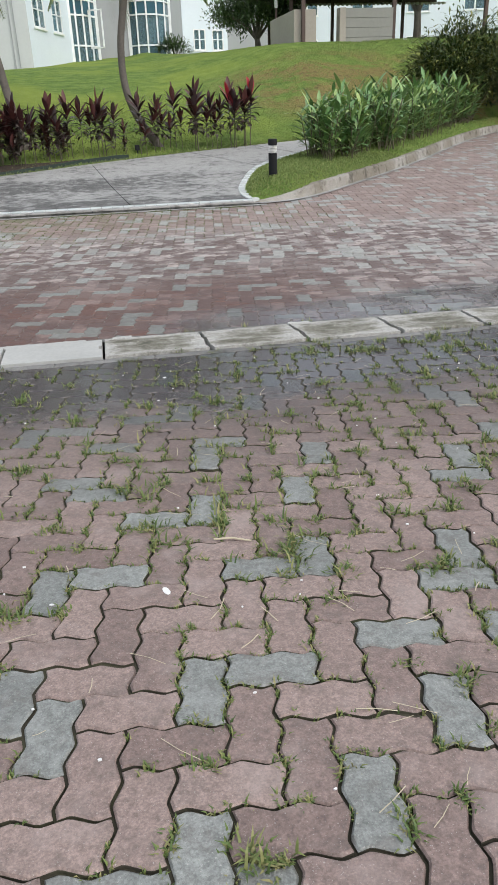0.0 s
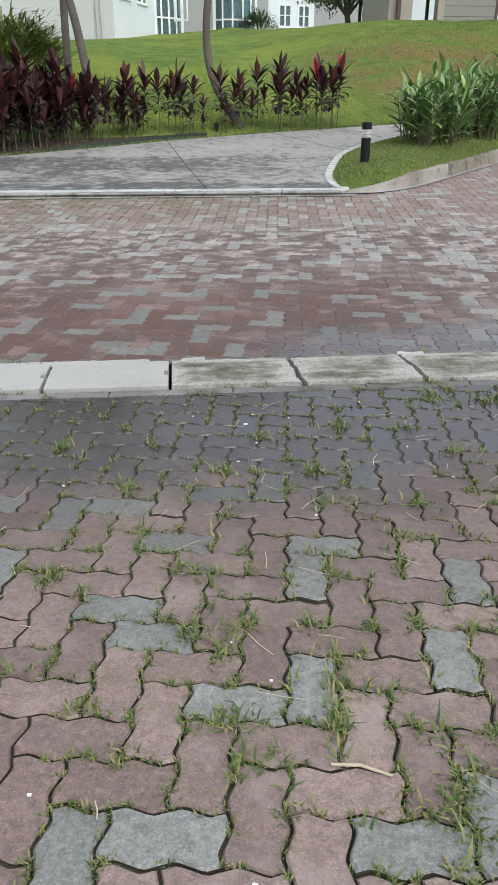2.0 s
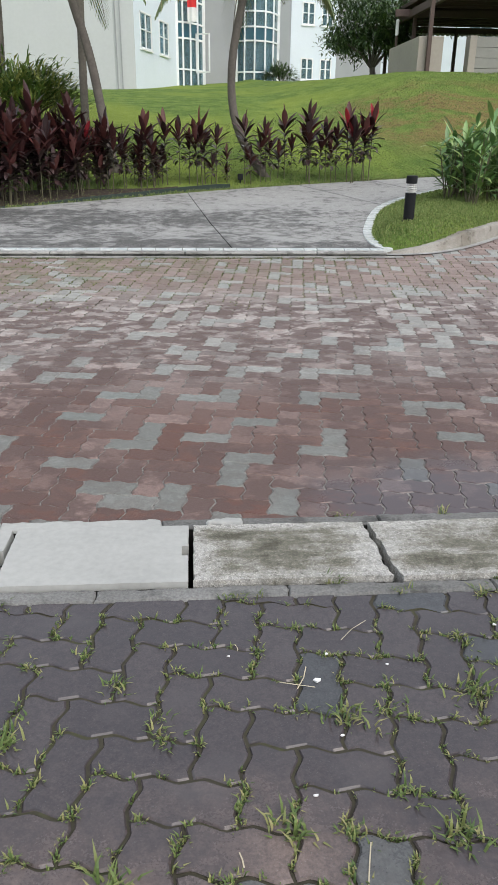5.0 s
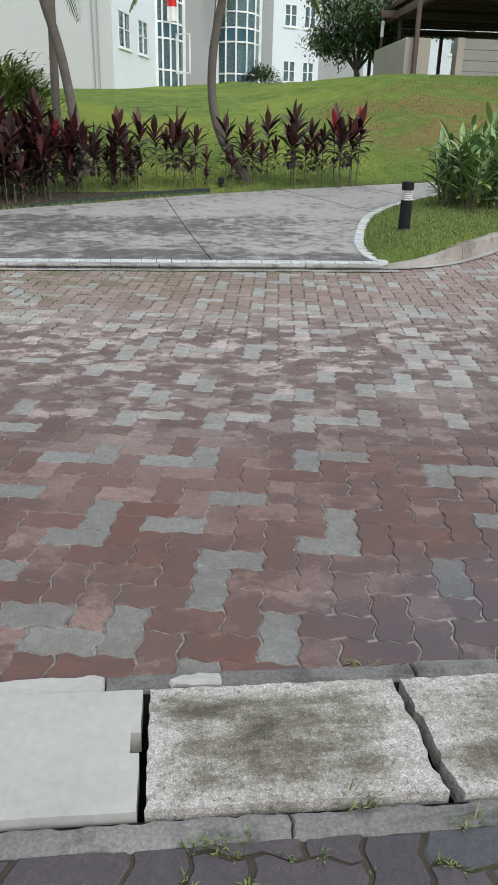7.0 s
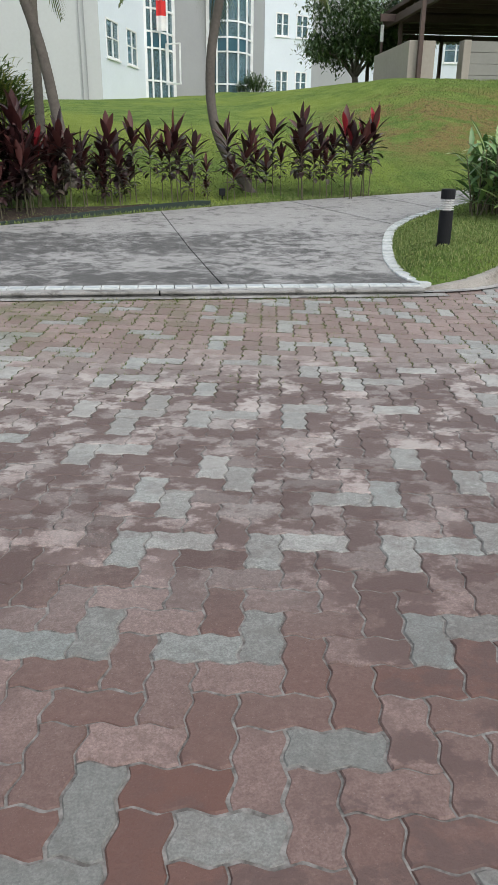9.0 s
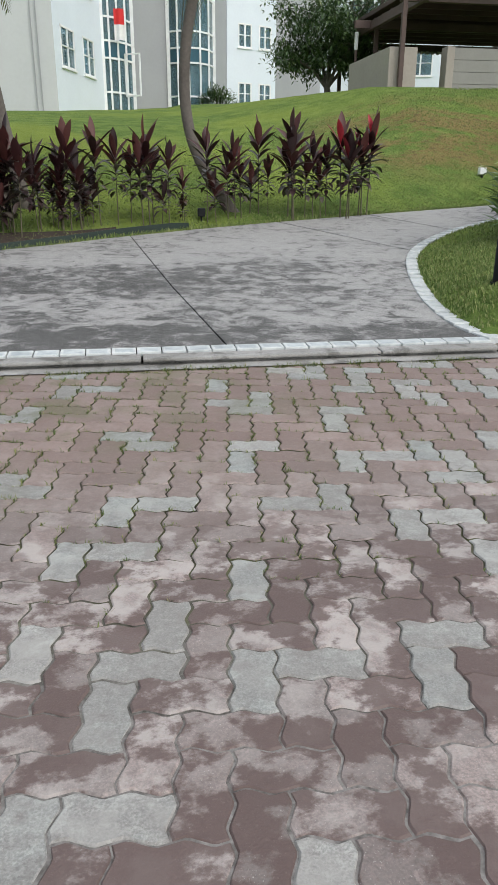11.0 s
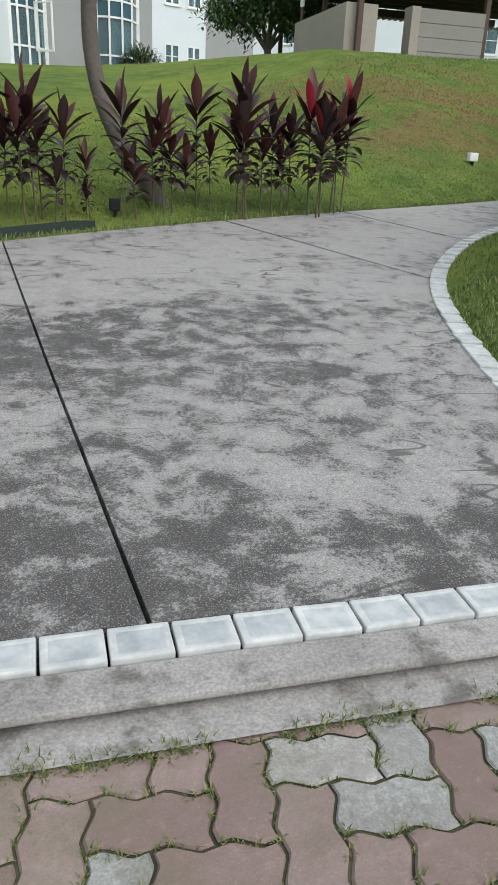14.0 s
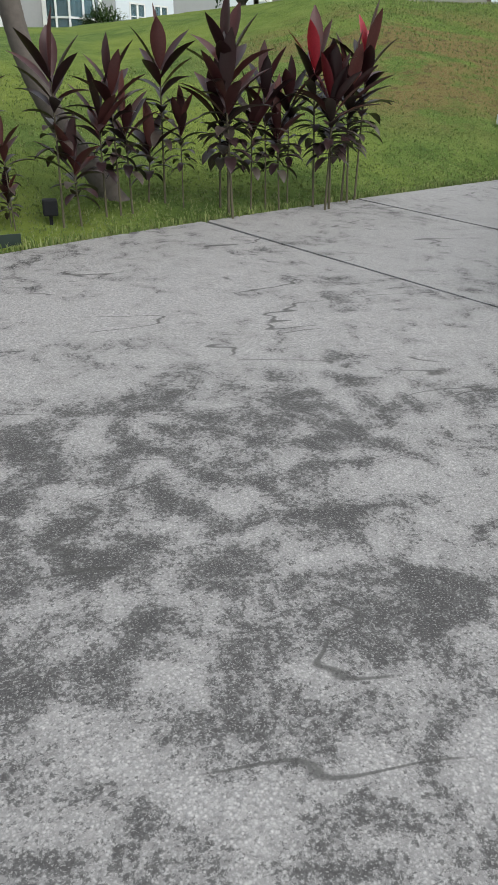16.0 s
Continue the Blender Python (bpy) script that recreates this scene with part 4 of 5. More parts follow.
# ---- shrubs ----
def shrub(name, at, size, count, mat, label, seed, blade=(0.16, 0.05), twigs=7, up=0.5, category="shrub"):
    """Twigs from one root, and many small leaves in uneven clumps round their ends."""
    r = random.Random(seed)
    ob = thing(name, at, label, category)
    sticks, leaves, ends = [], [], []
    for k in range(twigs * 7):
        a, u = r.uniform(0, 6.28), math.sqrt(r.random())
        z = size[2] * (0.35 + 0.65 * r.random()) * (1 - 0.35 * u * u)
        e = Vector((size[0] * u * math.cos(a), size[1] * u * math.sin(a), z))
        ends.append(e)
        if k < twigs * 2:
            sticks.append(tube([(e.x * 0.15, e.y * 0.15, -0.1), (e.x * 0.5, e.y * 0.5, e.z * 0.5), tuple(e)], [0.03, 0.02, 0.006], 5))
    for k in range(count):
        e = ends[k % len(ends)]
        g = min(size) * 0.22
        q = e + Vector((r.gauss(0, g), r.gauss(0, g), r.gauss(0, g * 0.8)))
        q.z = max(q.z, 0.03)
        out = Vector((q.x / size[0], q.y / size[1], up + r.uniform(-0.5, 0.5))) + Vector((r.uniform(-0.7, 0.7), r.uniform(-0.7, 0.7), 0))
        leaves.append(leaf(q, out, blade[0] * r.uniform(0.7, 1.3), blade[1] * r.uniform(0.8, 1.2), r.uniform(0.2, 0.9), 0.3, 2, 0.45))
    piece_of("twigs", *join(sticks), M_STEM, ob)
    piece_of("foliage", *join(leaves), mat, ob, "", True)
    return ob


shrub("shrub", (-4.6, 21.3, hill_z(-4.6, 21.3) - 0.1), (1.7, 1.0, 1.25), 8200, M_BUSH, "dense yellow-green strap-leaved shrub on the lawn", 21, (0.24, 0.055), 9, 0.9)
shrub("shrub", (-7.4, 21.0, hill_z(-7.4, 21.0) - 0.1), (1.7, 1.0, 1.25), 5200, M_BUSH, "dense yellow-green strap-leaved shrub on the lawn", 22, (0.24, 0.055), 9, 0.9)
shrub("shrub", (9.9, 20.7, hill_z(9.9, 21.8) - 0.35), (1.5, 1.1, 2.4), 11000, M_HEDGE, "large rounded dark green shrub with yellow new leaves", 23, (0.17, 0.05), 10)
shrub("shrub", (12.4, 21.9, hill_z(12.4, 22.8) - 0.3), (1.6, 1.2, 2.4), 8000, M_HEDGE, "large rounded dark green shrub with yellow new leaves", 24, (0.17, 0.05), 10)
shrub("shrub", (4.75, 47.3, hill_z(4.75, 47.3) - 0.2), (0.9, 0.6, 1.1), 900, M_TREE, "small dark shrub against the building", 25, (0.25, 0.08), 5)


# ---- trees behind the bank ----
def tree(seed, at, height, spread, trunk, count, label, low=0.28):
    r = random.Random(seed)
    ob = thing("tree", at, label, "tree")
    sticks, leaves, tips = [], [], []
    fork = height * low
    sticks.append(tube([(0, 0, -0.2), (0.05, 0.02, fork * 0.6), (0.02, 0.05, fork)], [trunk * 1.3, trunk, trunk * 0.85], 10))
    for k in range(7):
        a = 0.9 * k + r.uniform(-0.3, 0.3)
        e = Vector((spread * 0.62 * math.cos(a), spread * 0.62 * math.sin(a), height * r.uniform(0.30 if low < 0.2 else 0.55, 0.9)))
        mid = Vector((e.x * 0.45, e.y * 0.45, fork + (e.z - fork) * 0.6))
        sticks.append(tube([(0.02, 0.05, fork * 0.9), mid, e], [trunk * 0.6, trunk * 0.35, trunk * 0.12], 7))
        for j in range(6):
            b = r.uniform(0, 6.28)
            s = mid.lerp(e, r.uniform(0.2, 1.0))
            t = s + Vector((math.cos(b), math.sin(b), r.uniform(-0.3, 0.7))) * spread * r.uniform(0.22, 0.45)
            sticks.append(tube([s, s.lerp(t, 0.5) + Vector((0, 0, 0.06)), t], [trunk * 0.16, trunk * 0.1, trunk * 0.03], 5))
            tips.append(t)
    for k in range(count):
        t = tips[k % len(tips)]
        g = spread * 0.16
        q = t + Vector((r.gauss(0, g), r.gauss(0, g), r.gauss(0, g * 0.7)))
        w = Vector((r.uniform(-1, 1), r.uniform(-1, 1), r.uniform(-0.6, 0.6)))
        leaves.append(leaf(q, w, r.uniform(0.14, 0.24), r.uniform(0.06, 0.09), 0.6, 0.3, 2, 0.45))
    piece_of("trunk", *join(sticks), M_BARK, ob, "grey-brown trunk and limbs")
    piece_of("crown", *join(leaves), M_TREE, ob)
    return ob


tree(31, (6.75, 33.5, 3.0), 4.0, 1.9, 0.12, 9000, "small leafy tree on the bank beside the pavilion", 0.14)
tree(32, (9.6, 37.5, 3.0), 6.5, 2.8, 0.16, 5000, "leafy tree behind the pavilion")
tree(33, (15.5, 38.0, 3.0), 7.0, 3.2, 0.18, 5000, "leafy tree behind the pavilion")
tree(34, (21, 34.0, 3.0), 7.5, 3.4, 0.2, 5000, "leafy tree behind the pavilion")
post = thing("lamp_post", (7.1, 31.4, 2.9), "slim dark lamp post with a white head", "lamp post")
piece_of("pole", *tube([(0, 0, 0), (0, 0, 1.55)], [0.05, 0.045], 10), M_BROWN, post)
piece_of("lamp_head", *tube([(0, 0, 1.5), (0, 0, 1.52), (0, 0, 1.98), (0, 0, 2.0)], [0.05, 0.06, 0.06, 0.04], 12), M_FRAME, post, "white cylindrical lamp head")


# ---- pavilion on the crest ----
pav = thing("pavilion", (8.5, 27.1, 2.9), "dark brown timber pavilion with low taupe walls", "pavilion")
O = pav.location


def pbox(name, x0, x1, y0, y1, z0, z1, mat, parent=None, soft=0.01, label=""):
    bm = box(bmesh.new(), x0, x1, y0, y1, z0, z1, soft=soft)
    bmesh.ops.translate(bm, verts=bm.verts, vec=-O)
    return part(name, bm, mat, parent or pav, label)


pbox("low_wall", 6.73, 7.5, 27.1, 30.8, 2.4, 3.92, M_TAUPE, None, 0.02, "taupe plastered pier wall")
pbox("wall_end", 7.505, 8.27, 27.6, 27.85, 2.4, 2.72, M_TAUPE)
pbox("low_wall", 8.30, 8.52, 27.05, 27.45, 2.4, 3.96, M_TAUPE, None, 0.02, "pale taupe end pier")
for k in range(5):
    pbox("plank", 8.525, 10.2, 27.12, 27.35, 2.5 + 0.29 * k, 2.5 + 0.29 * k + 0.282, M_TAUPE_DARK, None, 0.006)
for x, y in ((7.02, 26.98), (10.25, 27.2), (7.6, 35.0), (7.6, 31.0), (13.6, 27.2), (13.6, 35.0), (10.4, 35.0)):
    pbox("post", x - 0.06, x + 0.06, y - 0.06, y + 0.06, 2.5, 5.1, M_BROWN)
for y in (27.0, 31.0, 35.2):
    pbox("beam", 6.9, 15.2, y - 0.07, y + 0.07, 4.93, 5.15, M_BROWN)
pbox("beam", 7.38, 7.52, 26.6, 35.6, 4.90, 5.13, M_BROWN)
for k in range(12):
    pbox("rafter", 7.6, 15.6, 26.7 + 0.75 * k, 26.8 + 0.75 * k, 5.16, 5.29, M_BROWN)
roof = pbox("roof", 7.45, 16.0, 26.4, 35.5, 5.32, 5.45, M_BROWN, None, 0.02, "dark brown boarded roof")
for k in range(40):
    pbox("eave_edge", 7.6 + 0.2 * k, 7.7 + 0.2 * k, 34.95, 35.01, 4.82, 4.92, M_ZINC, None, 0.01)
pbox("eave_strip", 7.5, 15.6, 35.02, 35.06, 4.86, 4.91, M_ZINC)


# ---- apartment blocks ----
def holed(p, q, z0, z1, holes, thick):
    """A wall from p to q with thickness and openings (u0, u1, v0, v1) in metres along it and up from z0."""
    p, q = Vector((*p, 0)), Vector((*q, 0))
    d = (q - p).normalized()
    nrm = Vector((-d.y, d.x, 0))
    us = sorted({0.0, (q - p).length, *[h[0] for h in holes], *[h[1] for h in holes]})
    vs = sorted({0.0, z1 - z0, *[h[2] for h in holes], *[h[3] for h in holes]})
    verts, faces = [], []
    spot_of = lambda u, v, w: p + d * u + nrm * w + Vector((0, 0, z0 + v))

    def quad(*c):
        n = len(verts)
        verts.extend(c)
        faces.append((n, n + 1, n + 2, n + 3))

    for a, b in zip(us, us[1:]):
        for c, e in zip(vs, vs[1:]):
            if any(h[0] <= a + 1e-6 and b <= h[1] + 1e-6 and h[2] <= c + 1e-6 and e <= h[3] + 1e-6 for h in holes):
                continue
            for w in (0, thick):
                quad(spot_of(a, c, w), spot_of(b, c, w), spot_of(b, e, w), spot_of(a, e, w))
    for a, b, c, e in list(holes) + [(0.0, (q - p).length, 0.0, z1 - z0)]:
        for (u0, v0), (u1, v1) in (((a, c), (b, c)), ((b, c), (b, e)), ((b, e), (a, e)), ((a, e), (a, c))):
            quad(spot_of(u0, v0, 0), spot_of(u1, v1, 0), spot_of(u1, v1, thick), spot_of(u0, v0, thick))
    return verts, faces


def window(house, p, q, z0, hole, thick):
    """Frame bars, two panes and a curtain set into an opening of a wall."""
    p, q = Vector((*p, 0)), Vector((*q, 0))
    d = (q - p).normalized()
    m = Matrix.Translation(p - house.location + Vector((0, 0, z0))) @ Matrix.Rotation(math.atan2(d.y, d.x), 4, "Z")
    a, b, c, e = hole
    win = new("window")
    win.parent = house
    bm = bmesh.new()
    mid, bar = (a + b) / 2, (c + (e - c) * 0.52)
    for x0, x1, y0, y1 in ((a, a + 0.07, c, e), (b - 0.07, b, c, e), (a, b, c, c + 0.07), (a, b, e - 0.07, e), (mid - 0.05, mid + 0.05, c, e), (a, b, bar - 0.02, bar + 0.02)):
        box(bm, x0, x1, -0.02, 0.06, y0, y1, m)
    part("frame", bm, M_FRAME, win)
    part("sill", box(bmesh.new(), a - 0.06, b + 0.06, -0.07, 0.04, c - 0.06, c, m), M_FRAME, win)
    for x0, x1 in ((a + 0.07, mid - 0.05), (mid + 0.05, b - 0.07)):
        part("pane", box(bmesh.new(), x0, x1, 0.02, 0.03, c + 0.06, e - 0.06, m), M_PANE, win).visible_shadow = False
    # Flat dark sheet behind the panes paints the interior's dimness.
    part("room", box(bmesh.new(), a - 0.05, b + 0.05, 0.9, 0.95, c - 0.1, e + 0.1, m), M_DIM_SHEET, win)
    for k, (x0, x1) in enumerate(((a, a + 0.3), (b - 0.34, b))):
        bm = bmesh.new()
        for j in range(5):
            w = (x1 - x0) / 5
            box(bm, x0 + w * j, x0 + w * (j + 0.9), 0.16 + 0.02 * (j % 2), 0.2 + 0.02 * (j % 2), c, e, m)
        part("curtain", bm, M_CURTAIN, win)


def glazed_bay(house, line, base, storeys, height, rows, posts=True):
    """A curved bay of glass facets between white mullions, with teal bands at each floor."""
    pts = [Vector((*p, 0)) - Vector((*house.location.xy, 0)) for p in line]
    zb = base - house.location.z
    for s in range(storeys):
        for (r0, r1, what) in rows:
            z0, z1 = zb + height * s + r0, zb + height * s + r1
            for p, q in zip(pts, pts[1:]):
                d = (q - p).normalized()
                m = Matrix.Translation(p) @ Matrix.Rotation(math.atan2(d.y, d.x), 4, "Z")
                w = (q - p).length
                ob = part("pane" if what == "glass" else "spandrel", box(bmesh.new(), 0.03, w - 0.03, 0.02, 0.04, z0 + 0.04, z1 - 0.04, m), M_PANE if what == "glass" else M_SPANDREL, house)
                ob.visible_shadow = what != "glass"
            bm = bmesh.new()
            for p, q in zip(pts, pts[1:]):
                d = (q - p).normalized()
                m = Matrix.Translation(p) @ Matrix.Rotation(math.atan2(d.y, d.x), 4, "Z")
                w = (q - p).length
                box(bm, 0.0, w, -0.03, 0.06, z0 - 0.04, z0 + 0.04, m)
            part("transom", bm, M_FRAME, house)
    for k, p in enumerate(pts):
        r = 0.09 if k in (0, len(pts) - 1) else 0.045
        part("mullion", box(bmesh.new(), p.x - r, p.x + r, p.y - r, p.y + r, zb - 0.2, zb + height * storeys), M_FRAME, house)
    # Sheet behind the bay; its dark colour imitates an unlit interior.
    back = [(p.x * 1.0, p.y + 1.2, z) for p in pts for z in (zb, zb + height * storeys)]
    piece_of("room", back, [(2 * i, 2 * i + 2, 2 * i + 3, 2 * i + 1) for i in range(len(pts) - 1)], M_DIM_SHEET, house)
    for s in range(storeys):
        verts, faces = [], []
        for i in range(len(pts) * 6 - 5):
            a = pts[i // 6].lerp(pts[min(i // 6 + 1, len(pts) - 1)], (i % 6) / 6)
            off = 0.25 + 0.05 * (i % 2)
            verts += [(a.x, a.y + off, zb + height * s + 0.1), (a.x, a.y + off, zb + height * s + 2.3)]
            if i and (i // 7) % 3 != 1:
                faces.append((2 * i - 2, 2 * i, 2 * i + 1, 2 * i - 1))
        piece_of("curtain", verts, faces, M_CURTAIN, house)


def block(name, at, label):
    return thing(name, at, label, "building", "apartment blocks")


# first block: plain side wall, a slanting front with two windows, and a glazed bay
A0, A1, A2 = (-24.0, 36.6), (-2.58, 38.0), (-0.94, 44.0)
ZB = 2.6
one = block("apartment_building", (-2.58, 38.0, ZB), "white rendered apartment block with a glazed bay")
loc = lambda vs, ob: [Vector(v) - ob.location for v in vs]
H1 = []
for s in range(4):
    H1 += [(5.0, 6.0, 2.05 + 3.0 * s + 1.8, 2.05 + 3.0 * s + 2.6), (11.0, 12.0, 2.05 + 3.0 * s + 1.8, 2.05 + 3.0 * s + 2.6)]
v, f = holed(A0, A1, ZB - 0.5, 15.6, [(h[0], h[1], h[2], h[3]) for h in H1], 0.3)
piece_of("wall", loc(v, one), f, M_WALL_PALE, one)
for h in H1:
    window(one, A0, A1, ZB - 0.5, h, 0.3)
H2 = []
for s in range(4):
    H2 += [(0.75, 2.35, 2.15 + 3.05 * s, 3.6 + 3.05 * s), (3.45, 4.95, 2.15 + 3.05 * s, 3.6 + 3.05 * s)]
v, f = holed(A1, A2, ZB - 0.2, 15.6, H2, 0.3)
piece_of("wall", loc(v, one), f, M_WALL, one)
for h in H2:
    window(one, A1, A2, ZB - 0.2, h, 0.3)
ROWS_OF_BAY = [(0.0, 0.95, "glass"), (0.95, 2.35, "glass"), (2.35, 3.05, "band")]
glazed_bay(one, [(-0.92, 44.05), (-0.6, 44.2), (-0.22, 44.5), (0.15, 45.0), (0.45, 45.7)], 3.2, 4, 3.05, ROWS_OF_BAY)
piece_of("roof", loc([(-24, 36.4, 15.6), (-2.5, 37.8, 15.6), (-0.9, 43.9, 15.6), (0.6, 45.8, 15.6), (0.6, 60, 15.6), (-24, 60, 15.6), (-24, 36.4, 15.9), (-2.5, 37.8, 15.9), (-0.9, 43.9, 15.9), (0.6, 45.8, 15.9), (0.6, 60, 15.9), (-24, 60, 15.9)], one),
         [(0, 5, 4, 3, 2, 1), (6, 7, 8, 9, 10, 11)] + [(i, (i + 1) % 6, (i + 1) % 6 + 6, i + 6) for i in range(6)], M_WALL_GREY, one)
bm = bmesh.new()
for x in (-3.35, -3.15):
    box(bm, x - 0.018, x + 0.018, 37.88, 37.92, ZB, 6.6)
bmesh.ops.translate(bm, verts=bm.verts, vec=-one.location)
part("downpipe", bm, M_WALL_GREY, one)
# open casement and a flag on the bay
bm = box(bmesh.new(), 0, 0.85, -0.03, 0.03, 0, 0.07)
for q in ((0, 0.06, 0, 1.8), (0.79, 0.85, 0, 1.8), (0, 0.85, 1.74, 1.8)):
    box(bm, q[0], q[1], -0.03, 0.03, q[2], q[3])
ob = part("open_casement", bm, M_FRAME, one, "white casement standing open")
ob.matrix_basis = Matrix.Translation(Vector((0.05, 44.7, 4.0)) - one.location) @ pose(0, 0, 0, 0, 0, -35)
fl = thing("flag", (-0.35, 43.9, 6.85), "red and white flag hung outside the bay", "flag")
for nm, z0, z1, mt in (("red_half", 0.0, 0.62, M_RED), ("white_half", -0.62, 0.0, M_WHITE)):
    vs = [(0.45 * i / 8, 0.05 * math.sin(i * 1.1), z) for i in range(9) for z in (z0, z1)]
    piece_of(nm, vs, [(2 * i, 2 * i + 2, 2 * i + 3, 2 * i + 1) for i in range(8)], mt, fl)

# second block: grey flank, curved bay, white front with paired windows, grey flank
two = block("apartment_building", (2.3, 48.0, 3.6), "white apartment block with a curved glazed bay")
Z2 = 3.3
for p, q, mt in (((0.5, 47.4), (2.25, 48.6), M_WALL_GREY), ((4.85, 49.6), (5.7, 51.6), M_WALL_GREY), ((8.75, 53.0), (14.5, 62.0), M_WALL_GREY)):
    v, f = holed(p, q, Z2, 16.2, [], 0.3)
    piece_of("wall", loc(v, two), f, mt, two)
B0, B1 = (5.72, 51.6), (8.75, 53.0)
H3 = []
for s in range(4):
    H3 += [(0.75, 1.65, 0.75 + 2.95 * s, 1.95 + 2.95 * s), (2.15, 3.0, 0.75 + 2.95 * s, 1.95 + 2.95 * s)]
v, f = holed(B0, B1, Z2 + 0.2, 16.2, H3, 0.3)
piece_of("wall", loc(v, two), f, M_WALL, two)
for h in H3:
    window(two, B0, B1, Z2 + 0.2, h, 0.3)
glazed_bay(two, [(2.3, 48.6), (2.75, 48.15), (3.3, 48.0), (3.9, 48.2), (4.4, 48.75), (4.75, 49.6)], 3.6, 4, 2.98, [(0.0, 0.75, "glass"), (0.75, 2.3, "glass"), (2.3, 2.98, "band")])
piece_of("roof", loc([(0.4, 47.2, 16.2), (2.3, 48.3, 16.2), (3.3, 47.8, 16.2), (4.9, 49.4, 16.2), (8.9, 52.8, 16.2), (14.6, 62, 16.2), (0.4, 64, 16.2), (0.4, 47.2, 16.5), (2.3, 48.3, 16.5), (3.3, 47.8, 16.5), (4.9, 49.4, 16.5), (8.9, 52.8, 16.5), (14.6, 62, 16.5), (0.4, 64, 16.5)], two),
         [(0, 6, 5, 4, 3, 2, 1), (7, 8, 9, 10, 11, 12, 13)] + [(i, (i + 1) % 7, (i + 1) % 7 + 7, i + 7) for i in range(7)], M_WALL_GREY, two)

# third block, far behind the pavilion
three = block("apartment_building", (24, 60, 3), "pale apartment block far behind the trees")
C0, C1 = (13.0, 60.0), (46.0, 52.0)
H4 = [(2.0 + 4.0 * i, 3.6 + 4.0 * i, 1.2 + 3.0 * s, 2.7 + 3.0 * s) for i in range(8) for s in range(4)]
v, f = holed(C0, C1, 2.5, 16, H4, 0.3)
piece_of("wall", loc(v, three), f, M_WALL, three)
for h in H4:
    window(three, C0, C1, 2.5, h, 0.3)
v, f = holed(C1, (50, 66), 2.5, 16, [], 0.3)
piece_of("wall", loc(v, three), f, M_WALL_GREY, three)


# ---- grass ----
def blades(name, spots, mat, label, length, seed, per=3, category="grass", flat=0.0, wide=0.0035):
    r = random.Random(seed)
    verts, faces = [], []
    for x, y, z, s in spots:
        for _ in range(per):
            a, t = r.uniform(0, 6.28), r.uniform(0.1, 0.7) + flat * r.random()
            h = length * s * r.uniform(0.6, 1.3) / (1 + 0.5 * t * t)
            w = wide * (0.6 + s * 0.5)
            ox, oy = r.uniform(-0.012, 0.012) * s, r.uniform(-0.012, 0.012) * s
            dx, dy = math.cos(a) * t * h, math.sin(a) * t * h
            n = len(verts)
            verts += [(x + ox - w * math.sin(a), y + oy + w * math.cos(a), z - 0.01), (x + ox + w * math.sin(a), y + oy - w * math.cos(a), z - 0.01),
                      (x + ox + dx * 0.45 + w * math.sin(a) * 0.8, y + oy + dy * 0.45 - w * math.cos(a) * 0.8, z + h * 0.62), (x + ox + dx * 0.45 - w * math.sin(a) * 0.8, y + oy + dy * 0.45 + w * math.cos(a) * 0.8, z + h * 0.62),
                      (x + ox + dx * 1.15, y + oy + dy * 1.15, z + h * 0.9)]
            faces += [(n, n + 1, n + 2, n + 3), (n + 3, n + 2, n + 4)]
    return tagged(piece_of(name, verts, faces, mat), label, category, kind="stuff")


rnd = random.Random(77)
spots = []
while len(spots) < 26000:
    x = rnd.uniform(-6, 11)
    d = 6.0 * rnd.random() ** 2.0
    y = far_edge(x) + d + 0.01
    if y < 27:
        spots.append((x, y, hill_z(x, y), 1.0 + 0.08 * d))
blades("lawn_grass", spots, M_BLADE, "short green grass on the lawn bank", 0.026, 1, 4, "grass", 0.9, 0.0028)
spots = []
for k in range(len(BED) // 13 - 1):
    for j in range(12):
        a, b, c, e = BED[k * 13 + j], BED[k * 13 + j + 1], BED[k * 13 + 13 + j], BED[k * 13 + 14 + j]
        area = ((b - a).cross(c - a)).length
        dense = 1500 if a.y < 14.5 else 250
        for _ in range(int(area * dense)):
            u, w = rnd.random(), rnd.random()
            q = a.lerp(b, u).lerp(c.lerp(e, u), w)
            spots.append((q.x, q.y, q.z, 0.9))
blades("bed_grass", spots, M_BLADE, "mown green grass round the bollard", 0.04, 2)
# tufts at the path's edges
spots = []
for x in np.arange(-3, 6, 0.012):
    y = far_edge(x) + rnd.uniform(-0.015, 0.05)
    spots.append((float(x), y, path_z(y) - 0.005, rnd.uniform(0.6, 1.5)))
blades("verge_grass", spots, M_BLADE, "ragged grass creeping over the path's edge", 0.05, 3)

# ---- interlocking pavers ----
WAVE = 0.075


def step(u):
    """A notch for each unit of an edge: out on its first half, in on its second."""
    v = u - math.floor(u)
    return min(1.0, 4.6 * v, max(-1.0, 4.6 * (0.5 - v)), 9) if v < 0.75 else max(-1.0, -4.6 * (1 - v))


KNOTS = (0, 0.22, 0.32, 0.68, 0.78)


def outline(i, j, nx, ny):
    """The notched outline of a stone of nx by ny cells, in cells: neighbours interlock."""
    edge = [(i + k + u, j) for k in range(nx) for u in KNOTS] + [(i + nx, j + k + u) for k in range(ny) for u in KNOTS]
    edge += [(i + nx - k - u, j + ny) for k in range(nx) for u in KNOTS] + [(i, j + ny - k - u) for k in range(ny) for u in KNOTS]
    return [(u - WAVE * step(v), v + WAVE * step(u)) for u, v in edge]


